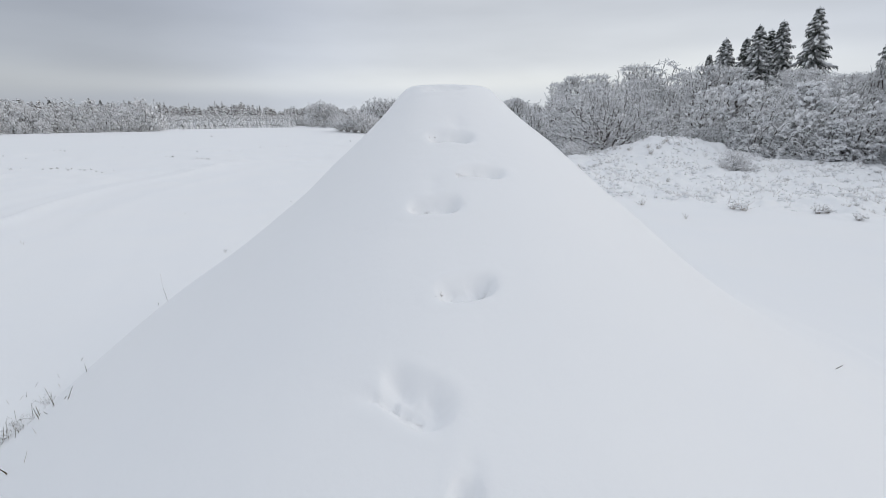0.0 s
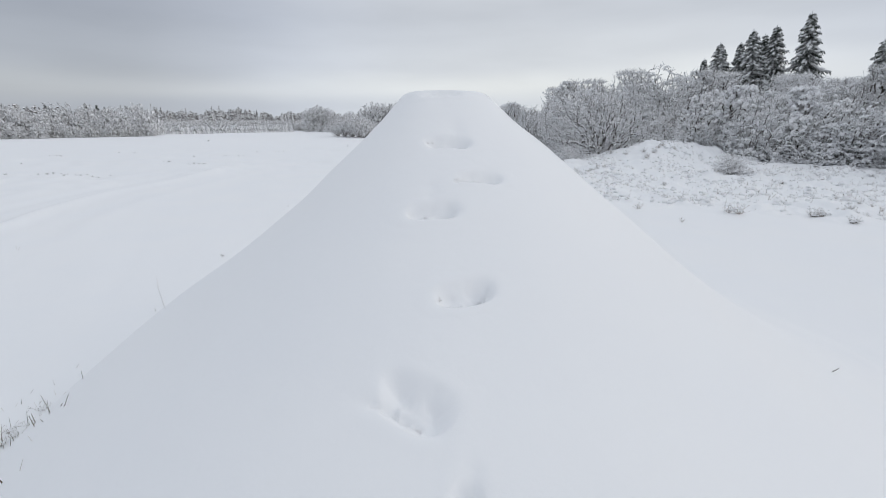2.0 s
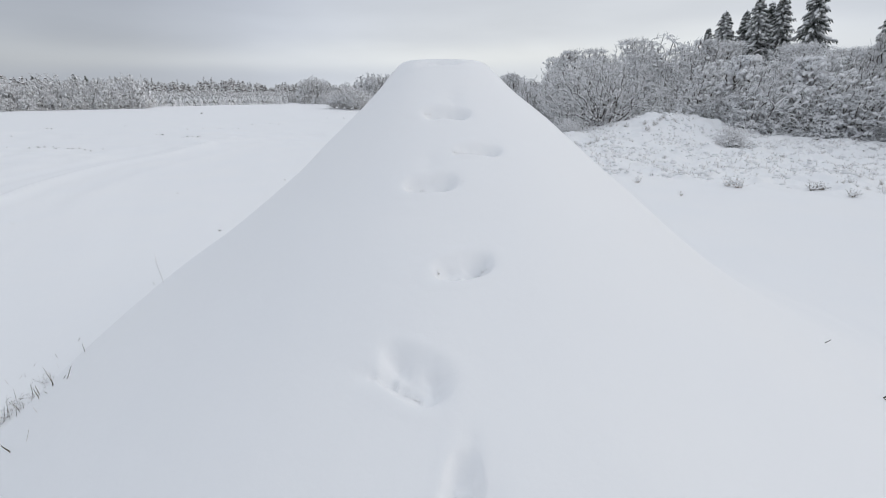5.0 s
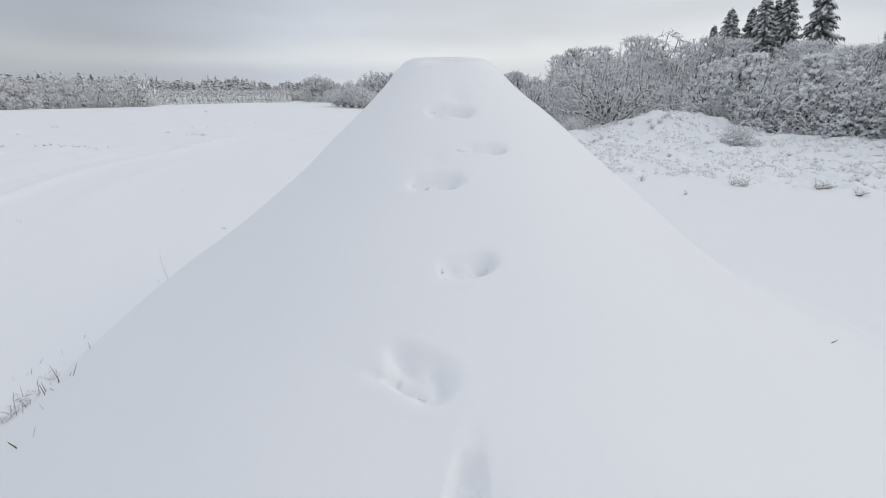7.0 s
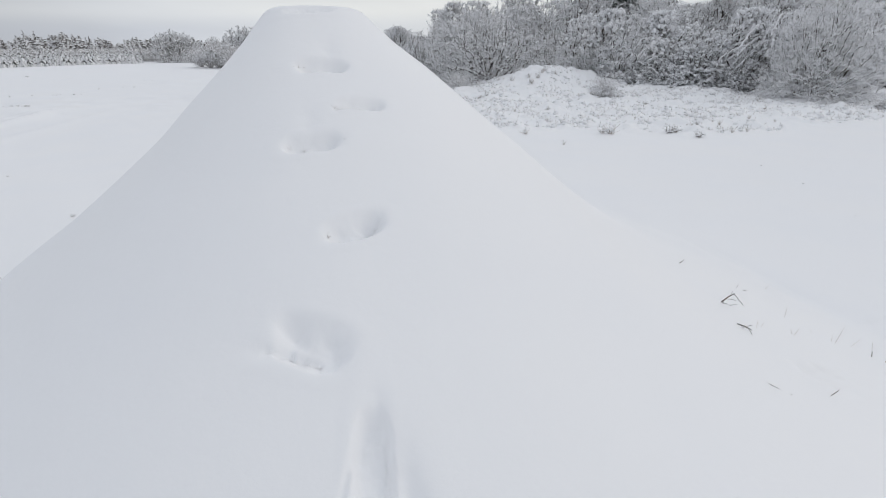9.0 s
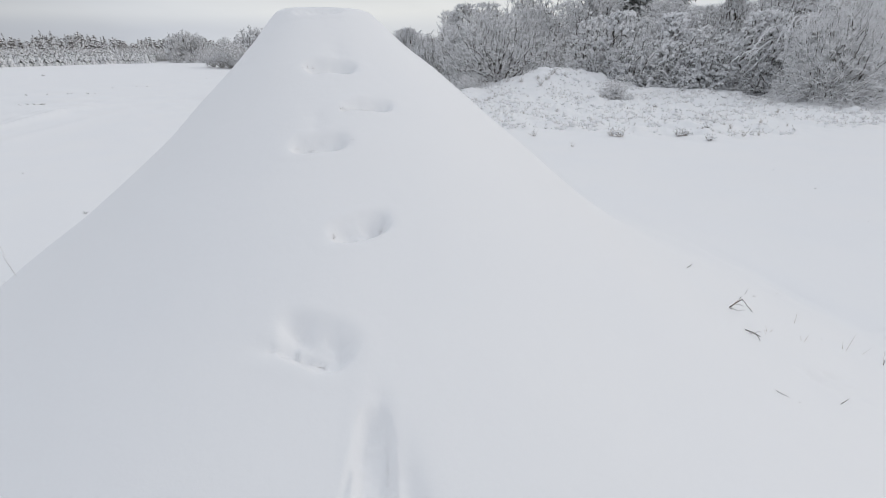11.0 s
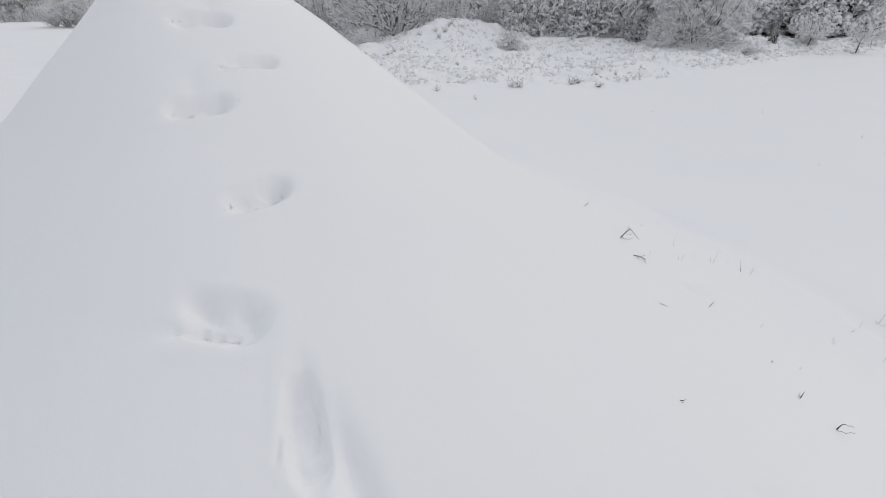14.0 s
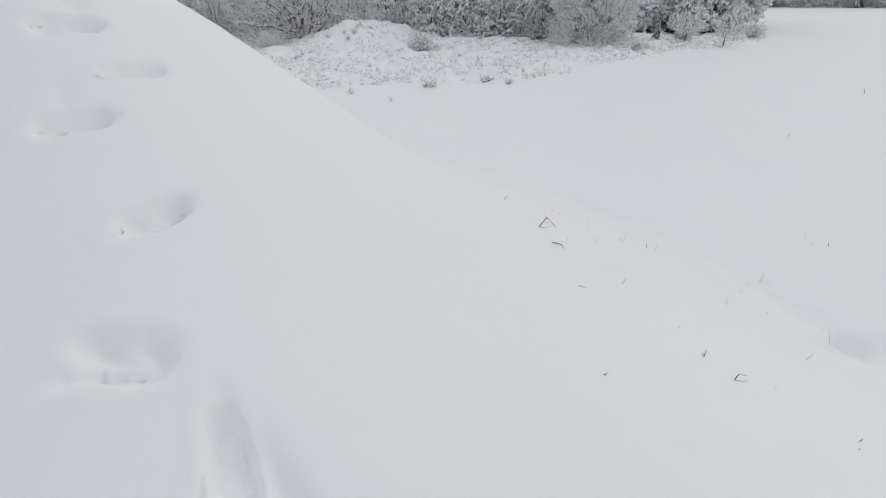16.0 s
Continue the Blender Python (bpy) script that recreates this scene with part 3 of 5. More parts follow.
def coated_parts(seed, targets, bases, r0=0.011, arch=0.1, tips=4, tip=0.34, hang=0.35, run=0.35, ridge=1.15, power=0.42, lined=0.6, pads=0, pad=0.08, long=2.6, swing=0.5):
    """Limbs, twigs and lying snow of a bush or tree whose crown fills the given places. pads: snow cushions at each twig end."""
    rnd = random.Random(seed)
    limbs, crown, lumps = Geo(), Geo(), Geo()
    pos, parent, load = branched(bases + targets, [Vector((0, 0, -0.12))], run)
    bases = bases[:1]
    up = Vector((0, 0, 1))
    for i in range(len(bases), len(pos)):
        a, b = pos[parent[i]], pos[i]
        span = (b - a).length
        if span < 1e-3:
            continue
        rb = r0 * load[i] ** power
        ra = min(r0 * load[parent[i]] ** power, rb * 1.5)
        side = Vector((rnd.uniform(-1, 1), rnd.uniform(-1, 1), 0)) * span * 0.07
        steps = 2 if span < 0.5 else 4
        pts = [a.lerp(b, k / steps) + (up * arch * span + side) * math.sin(math.pi * k / steps) for k in range(steps + 1)]
        rad = [ra + (rb - ra) * k / steps for k in range(steps + 1)]
        if rb > 2.6 * r0:
            limbs.tube(pts, rad, 5)
        else:
            for k in range(steps):
                crown.twig(pts[k], pts[k + 1], rad[k], rad[k + 1])
        for k in range(steps):
            d = pts[k + 1] - pts[k]
            if abs(d.z) < 0.9 * d.length:
                w = max(rad[k] * ridge, r0)
                lumps.twig(pts[k] + up * rad[k] * 0.75, pts[k + 1] + up * rad[k + 1] * 0.75, w, w * 0.9)
        if load[i] > 3:
            continue
        base = (b - a).normalized()
        for k in range(tips):
            out = (base * 0.8 + Vector((rnd.uniform(-1, 1), rnd.uniform(-1, 1), rnd.uniform(-0.7, 0.7))) * 0.8).normalized()
            p = a.lerp(b, rnd.uniform(0.35, 1.0))
            ln = tip * rnd.uniform(0.5, 1.2)
            m = p + out * ln * 0.5 + up * 0.03
            q = m + (out - up * hang * rnd.uniform(0.3, 1.4)).normalized() * ln * 0.55
            crown.twig(p, m, r0 * 0.9, r0 * 0.8)
            crown.twig(m, q, r0 * 0.8, r0 * 0.4)
            if rnd.random() < lined:
                lumps.twig(p + up * r0 * 0.7, m + up * r0 * 0.7, r0 * ridge, r0 * ridge)
                lumps.twig(m + up * r0 * 0.7, q + up * r0 * 0.4, r0 * ridge, r0 * 0.6)
        for k in range(pads):
            size = pad * rnd.uniform(0.45, 1.2) * (2.0 if rnd.random() < 0.16 else 1.0)
            d = (base + Vector((rnd.uniform(-1, 1), rnd.uniform(-1, 1), rnd.uniform(-1.0, 0.2))) * swing - up * hang).normalized()
            at = b + Vector((rnd.uniform(-1, 1), rnd.uniform(-1, 1), rnd.uniform(-0.6, 0.6))) * pad * 1.6
            lumps.pad(at - d * size * long * 0.4, at + d * size * long * rnd.uniform(0.4, 0.8), size, rnd)
    return limbs, crown, lumps


def fountain_parts(seed, stems, reach, height, face, fan=2.2, r0=0.016, pad=0.07):
    """Long stems that rise from one foot and arch over under their snow, most of them to one side."""
    rnd = random.Random(seed)
    limbs, crown, lumps = Geo(), Geo(), Geo()
    up = Vector((0, 0, 1))
    for k in range(stems):
        a = face + rnd.gauss(0, fan * 0.5)
        far, tall = reach * rnd.uniform(0.35, 1.1), height * rnd.uniform(0.45, 1.0)
        out = Vector((math.cos(a), math.sin(a), 0))
        side = Vector((-out.y, out.x, 0)) * rnd.uniform(-0.5, 0.5)
        foot = Vector((rnd.uniform(-0.4, 0.4), rnd.uniform(-0.4, 0.4), -0.05))
        fall = rnd.uniform(0.25, 0.85)
        pts = []
        for n in range(9):
            t = n / 8
            pts.append(foot + (out + side * t) * far * (0.25 * t + 0.75 * t * t) + up * max(tall * (1 - (1 - t / 0.68) ** 2 * (1 if t < 0.68 else fall * 3)), 0.05 * t))
        rad = [0.035 - 0.025 * n / 8 for n in range(9)]
        limbs.tube(pts, rad, 4)
        for n in range(2, 8):
            p, q = pts[n], pts[n + 1]
            for j in range(3):
                k = (j + rnd.uniform(-0.1, 0.3)) / 3
                lumps.pad(p.lerp(q, k) + up * 0.02, p.lerp(q, k + rnd.uniform(0.2, 0.38)) + up * 0.01, pad * rnd.uniform(0.45, 1.15), rnd)
            for j in range(7):
                s = p.lerp(q, rnd.random())
                d = ((q - p).normalized() * 0.9 + Vector((rnd.uniform(-1, 1), rnd.uniform(-1, 1), rnd.uniform(-0.9, 0.4))) * 0.8).normalized()
                ln = rnd.uniform(0.3, 0.75)
                m = s + d * ln * 0.5
                e = m + (d - up * 0.6).normalized() * ln * 0.5
                crown.twig(s, m, r0, r0 * 0.8)
                crown.twig(m, e, r0 * 0.8, r0 * 0.5)
                if rnd.random() < 0.6:
                    lumps.twig(s + up * r0, m + up * r0, r0 * 1.2, r0 * 1.2)
                    lumps.twig(m + up * r0, e + up * r0 * 0.5, r0 * 1.2, r0 * 0.8)
                if rnd.random() < 0.3:
                    lumps.pad(m - d * 0.03, m.lerp(e, 0.6), pad * rnd.uniform(0.5, 1.0), rnd)
    return limbs, crown, lumps


def make_coated(name, label, category, group, geos, mats=(None, None)):
    limbs, crown, lumps = geos
    root = tagged(new(name), label, category, group)
    part("trunk", limbs, mats[0] or BARK, root)
    part("crown", crown, mats[1] or TWIG, root, "fine twigs coated with snow")
    tagged(part("snow_load", lumps, CLUMP, root, "snow lying along the twigs"), kind="stuff")
    return root


def spruce_parts(seed, height, width, whorls, arms, young=False):
    rnd = random.Random(seed)
    trunk, boughs, lumps = Geo(), Geo(), Geo()
    trunk.tube([Vector((0, 0, height * t)) for t in (0, 0.25, 0.6, 1.0)], [height * r for r in (0.017, 0.013, 0.007, 0.001)], 6)
    count = whorls * arms
    for w in range(count):
        t = 0.05 + 0.94 * ((w + rnd.random()) / count) ** 1.12
        t = min(t, 0.985)
        z0 = height * t
        tier = 1.0 + 0.05 * math.sin(t * whorls * 2.1 + 1.6 * math.sin(w * 0.11))
        a = w * 2.399 + rnd.uniform(-0.5, 0.5)
        L = (width * (1 - t) ** 0.95 * rnd.uniform(0.4, 1.22) + 0.018 * height) * tier
        out = Vector((math.cos(a), math.sin(a), 0))
        side = Vector((-out.y, out.x, 0))
        fall = rnd.uniform(0.6, 1.75) * (1.15 - 0.7 * t)
        pts = []
        for s in range(5):
            q = s / 4
            pts.append(out * (L * q) + Vector((0, 0, z0 + rnd.uniform(-0.03, 0.03) * L - fall * L * q ** 1.2 + 0.14 * L * q ** 4)))
        r = 0.035 * L + 0.025
        for p, q in zip(pts, pts[1:]):
            boughs.twig(p, q, r, r * 0.8)
        sprays = 3 if young else 6
        for s in range(sprays):
            q = (s + 0.8) / sprays
            i = min(int(q * 4), 3)
            at = pts[i].lerp(pts[i + 1], q * 4 - i)
            for sgn in (-1, 1):
                ln = L * 0.36 * (1.2 - q) * rnd.uniform(0.6, 1.3) + 0.012 * height
                end = at + side * (sgn * ln * 0.8) + out * (ln * 0.45) + Vector((0, 0, -ln * rnd.uniform(0.4, 1.3)))
                boughs.twig(at, end, 0.04 + 0.09 * ln, 0.0)
        if not young:
            for i in (1, 2, 3):
                if rnd.random() < 0.85:
                    shift = side * rnd.uniform(-0.10, 0.10) * L + Vector((0, 0, r * 0.9))
                    lumps.pad(pts[i].lerp(pts[i + 1], rnd.uniform(-0.2, 0.2)) + shift, pts[i].lerp(pts[i + 1], rnd.uniform(0.8, 1.2)) + shift, (0.029 * L + 0.0067 * height) * rnd.uniform(0.5, 1.3), rnd)
            continue
        for s in range(3):
            if rnd.random() < 0.25:
                continue
            q = rnd.uniform(0.25, 1.0)
            i = min(int(q * 4), 3)
            at = pts[i].lerp(pts[i + 1], q * 4 - i) + side * rnd.uniform(-0.12, 0.12) * L
            sz = (0.008 * height + 0.10 * L) * rnd.uniform(0.4, 1.2) * 3.4
            lumps.blob(at + Vector((0, 0, r * 0.8)), sz * 1.0, sz * 0.8, sz * 0.85, a + rnd.uniform(-0.6, 0.6), rnd, fall)
    lumps.blob(Vector((0, 0, height)), 0.05, 0.05, 0.012 * height, 0, rnd)
    return trunk, boughs, lumps


def make_spruce(name, label, group, **kw):
    trunk, boughs, lumps = spruce_parts(**kw)
    root = tagged(new(name), label, "tree", group)
    part("trunk", trunk, BARK, root)
    part("crown", boughs, YOUNG if kw.get("young") else NEEDLE, root, "dark green drooping needle boughs")
    tagged(part("snow_load", lumps, CLUMP, root, "pads of snow on the boughs", smooth=True), kind="stuff")
    return root


def polar(az, dist):
    return dist * math.sin(radians(az)), dist * math.cos(radians(az))


def stand(ob, x, y, turn=0.0, size=1.0, tall=1.0, sink=0.03):
    ob.matrix_basis = pose(x, y, float(ground_z(x, y)) - sink, 0, 0, turn) @ Matrix.Diagonal((size, size, size * tall, 1))
    return ob


def again(ob, x, y, turn=0.0, size=1.0, tall=1.0, sink=0.03):
    m = pose(x, y, float(ground_z(x, y)) - sink, 0, 0, turn) @ Matrix.Diagonal((size, size, size * tall, 1))
    keep = ob.matrix_basis.copy()
    ob.matrix_basis = Matrix.Identity(4)
    c = copy_thing(ob, m)
    ob.matrix_basis = keep
    return c


def fit(ob, x, y, radius, tall, turn=0.0):
    """Stands a shrub so that it is this wide and high."""
    vs = [v.co for c in ob.children for v in c.data.vertices]
    wide = float(np.percentile([math.hypot(v.x, v.y) for v in vs], 97))
    high = max(v.z for v in vs)
    return stand(ob, x, y, turn, radius / wide, tall / high * wide / radius)


def build_thicket():
    g = "trees of the snowy thicket"
    rnd = random.Random(21)
    willow_feet = [Vector((math.cos(a) * 0.5, math.sin(a) * 0.5, 0)) for a in (0.3, 1.4, 2.5, 3.6, 4.6, 5.6)]
    willow = make_coated("willow_bush", "large rounded willow bush, bare branches lined with snow", "bush", "",
                         coated_parts(3, dome_points(random.Random(3), 3400, 4.7, 5.2, 0.5), willow_feet, 0.0068, 0.16, 6, 0.42, 0.25, 0.24, 1.35, 0.52, 0.55), (BARK, TWIG))
    fit(willow, 11.8, 32.3, 4.7, 5.2, 40)
    lacy_feet = [Vector((math.cos(a) * 0.3, math.sin(a) * 0.3, 0)) for a in (0.5, 2.2, 3.9, 5.4)]
    lacy = make_coated("frosted_bush", "broad pale bush with fine frosted twigs reaching the snow", "bush", "",
                       coated_parts(8, dome_points(random.Random(8), 4600, 2.6, 5.0, 0.6), lacy_feet, 0.006, 0.14, 6, 0.32, 0.8, 0.45, 1.3, 0.40, 0.85), (BARK, RIME))
    fit(lacy, 23.4, 17.2, 2.5, 5.0, 10)
    laden = "snow-laden thicket bush with drooping twigs"
    slim = "slender bare tree with branches thinly lined with snow"
    one, two, four = [Vector((0, 0, 0))], [Vector((-0.2, 0.1, 0)), Vector((0.3, 0, 0))], [Vector((-0.4, 0.2, 0)), Vector((0.4, 0.3, 0)), Vector((0.1, -0.5, 0)), Vector((-0.2, -0.3, 0))]
    kinds = [
        make_coated("snowy_bush", laden, "bush", g, coated_parts(11, dome_points(random.Random(11), 760, 1.9, 4.6, 0.5, 0.0), two, 0.012, 0.2, 4, 0.34, 0.9, 0.35, 1.35, 0.4, 0.75, 9, 0.040, 2.6, 1.1)),
        make_coated("snowy_bush", laden, "bush", g, coated_parts(12, crown_points(random.Random(12), 760, 1.7, 4.8, 0.06), one, 0.012, 0.2, 4, 0.34, 1.2, 0.3, 1.35, 0.42, 0.75, 10, 0.046, 2.6, 1.1)),
        make_coated("snowy_bush", laden, "bush", g, coated_parts(13, dome_points(random.Random(13), 1000, 2.6, 4.4, 0.5), four, 0.012, 0.16, 4, 0.4, 0.7, 0.4, 1.3, 0.38, 0.85, 2, 0.042, 2.4, 0.9), (BARK, FROST)),
        make_coated("alder_tree", slim, "tree", g, coated_parts(14, crown_points(random.Random(14), 950, 2.0, 6.4, 0.22), two, 0.0100, 0.10, 8, 0.36, 0.2, 0.3, 1.3, 0.42, 0.7, 1, 0.045, 2.4, 0.9), (BARK, TWIG)),
        make_coated("alder_tree", slim, "tree", g, coated_parts(15, crown_points(random.Random(15), 1050, 2.6, 6.4, 0.15), four, 0.0100, 0.10, 8, 0.36, 0.25, 0.3, 1.3, 0.40, 0.75, 1, 0.04, 3.4, 0.8), (BARK, RIME)),
        make_coated("bare_bush", "dark bare thicket bush with little snow on it", "bush", g, coated_parts(16, dome_points(random.Random(16), 800, 2.6, 4.8, 0.5), four, 0.0105, 0.1, 7, 0.40, 0.15, 0.4, 1.2, 0.40, 0.5), (BARK, TWIG)),
        make_coated("arching_bush", "broad bush with long stems arched over by snow", "bush", g, fountain_parts(17, 60, 3.4, 4.6, -0.6, 2.6, 0.013, 0.055), (BARK, FROST)),
    ]
    kinds.append(make_coated("heavy_bush", "bush bowed down under thick clumps of snow", "bush", g, coated_parts(18, crown_points(random.Random(18), 640, 1.9, 4.8, 0.05), one, 0.012, 0.2, 4, 0.34, 1.2, 0.3, 1.5, 0.42, 0.9, 13, 0.056, 2.6, 1.1), (BARK, FROST)))
    spots = []
    # front edge, from the far end to the near corner and on to the east
    edge = [(9.2, 44), (14.5, 47), (19, 47), (24.5, 43), (27.5, 38.5), (30.5, 34.5), (33.5, 33.2), (36.2, 32.4), (38.8, 32), (41.5, 32), (44, 32),
            (46.8, 32), (49.5, 32.5), (52.3, 34.0), (55.5, 36.0), (57.6, 39.5), (63.6, 40.0), (66.0, 42), (67.0, 45), (67.8, 47)]
    for n, (az, d) in enumerate(edge):
        spots.append((az, d, 6 if n in (12, 13) else (3, 5, 3, 3, 5)[n] if n < 5 else 7 if n > 13 else (0, 1, 2, 1, 0)[n % 5], rnd.uniform(0.75, 0.98)))
    for az, d, k, s in ((8.6, 40, 2, 0.5), (10.2, 41, 0, 0.6), (12.0, 41, 5, 0.62), (13.8, 42, 5, 0.7), (16.5, 42, 5, 0.85), (20, 43, 5, 0.95), (23.5, 41, 5, 0.85), (26.0, 40, 2, 0.75), (28.0, 36.5, 2, 0.5)):
        spots.append((az, d, k, s))
    spots += [(58.4, 38.8, 7, 0.95), (59.6, 41, 7, 0.95), (60.6, 39.4, 7, 0.6), (61.8, 41.5, 7, 0.9), (57.2, 37.2, 7, 0.5), (63.4, 36.5, 7, 0.55), (62.3, 38.0, 7, 0.7), (65.0, 39.5, 7, 0.8)]
    for n in range(20):     # low growth that closes the foot of the edge
        az, d = edge[n * len(edge) // 20]
        if az < 30:
            continue
        spots.append((az + rnd.uniform(-1.2, 1.2), d - rnd.uniform(0.2, 1.6), 7 if az > 54 else (1, 0, 2)[n % 3], rnd.uniform(0.36, 0.55)))
    for n in range(17):
        spots.append((8.5 + n * 3.6 + rnd.uniform(-0.7, 0.7), 41 + rnd.uniform(0, 3) + (8 if n < 2 else 0), (4, 5, 3, 5)[n % 4], rnd.uniform(0.88, 1.08)))
    for n in range(27):
        spots.append((9.0 + n * 2.35 + rnd.uniform(-0.7, 0.7), 49 + rnd.uniform(0, 4) + (10 if n < 3 else 0), (4, 2, 4, 2)[n % 4], rnd.uniform(1.0, 1.2)))
    spots = [q for q in spots if q[0] < 66.3 or q[:2] in edge or q[1] < 40]
    tops = [max(v.co.z for c in k.children for v in c.data.vertices) for k in kinds]
    rise = ([8, 11.6, 13, 15.5, 19, 23, 27, 31, 34, 38, 41, 43, 45, 50, 60, 75],
            [.036, .047, .072, .089, .099, .106, .108, .099, .088, .080, .080, .090, .10, .10, .12, .10])
    first = {}
    for az, d, k, s in spots:
        x, y = polar(az, d)
        cap = (2.6 + d * float(np.interp(az, *rise)) - float(ground_z(x, y))) / tops[k]
        s = cap * rnd.uniform(0.86, 1.12) if d > 48 else min(s, cap * rnd.uniform(0.85, 1.05))
        if k not in first:
            first[k] = stand(kinds[k], x, y, rnd.uniform(0, 360), s)
        else:
            again(kinds[k], x, y, rnd.uniform(0, 360), s, rnd.uniform(0.95, 1.05) if d < 48 else 1.0)
    # small shrubs standing before the edge
    small = make_shrub("small_shrub", "low rounded shrub of thin twigs full of snow", "shrub", "low shrubs at the thicket edge",
                       (RIME, RIME), seed=31, height=1.3, spread=1.0, stems=18, droop=1.7, depth=2, fan=9, twigs=8, thick=0.009, clumps=20, clump=0.05, skirt=0.9, pads=160, pad=0.025, line=1.5, low=0.1, stout=0.5)
    stand(small, 14.4, 21.4, 20, 0.98, 1.0, 0.05)
    for x, y, s in ((22.7, 13.7, 0.35), (23.2, 13.5, 0.3), (8.3, 28.6, 0.8), (9.0, 29.6, 0.7), (24.6, 23.8, 0.9), (29.5, 14.8, 0.8), (33.6, 12.6, 0.8)):
        again(small, x, y, rnd.uniform(0, 360), s, 1.1, 0.12)
    sapling = make_coated("sapling", "small upright sapling, dark stems and snowy twigs", "tree", "saplings at the thicket edge",
                          coated_parts(19, [Vector((p.x, p.y, 0.35 + 0.8 * p.z)) for p in dome_points(random.Random(19), 170, 0.75, 1.9, 0.6, 0.1)], two, 0.008, 0.1, 4, 0.22, 0.4, 0.5, 1.3, 0.24, 0.7, 1, 0.03, 2.2), (BARK, FROST))
    stand(sapling, 27.7, 11.7, 20, 0.95)
    again(sapling, 28.3, 14.2, 130, 1.0, 0.95)
    again(sapling, 32.3, 13.1, 250, 0.7, 0.9)
    g2 = "tall spruces above the thicket"
    lab = "tall dark green spruce with snow on its boughs"
    sp = [make_spruce("spruce_tree", lab, g2, seed=41, height=12.0, width=3.9, whorls=24, arms=11),
          make_spruce("spruce_tree", lab, g2, seed=42, height=12.0, width=3.5, whorls=24, arms=11)]
    spruces = [(38.2, 58, 0.1754, 0, 1.08), (35.6, 61, 0.1604, 1, 1.12), (34.7, 62, 0.148, 0, 0.95), (33.7, 60, 0.1577, 1, 1.2),
               (32.7, 61, 0.138, 0, 0.95), (30.9, 62, 0.1403, 1, 1.2), (29.5, 64, 0.1146, 1, 0.8), (43.5, 57, 0.124, 0, 1.05), (48.3, 57, 0.15, 1, 1.15)]
    used = set()
    for az, d, slope, k, wide in spruces:
        x, y = polar(az + 1.0, d)
        h = (2.6 + slope * d - float(ground_z(x, y))) / 12.0
        f = stand if k not in used else again
        used.add(k)
        ob = f(sp[k], x, y, rnd.uniform(0, 360), wide, h / wide)
        # they lean a little towards the open field
        ob.matrix_basis = Matrix.Translation((x, y, 0)) @ Matrix.Rotation(radians(-5), 4, Vector((math.sin(radians(az)), math.cos(radians(az)), 0))) @ Matrix.Translation((-x, -y, 0)) @ ob.matrix_basis


build_thicket()


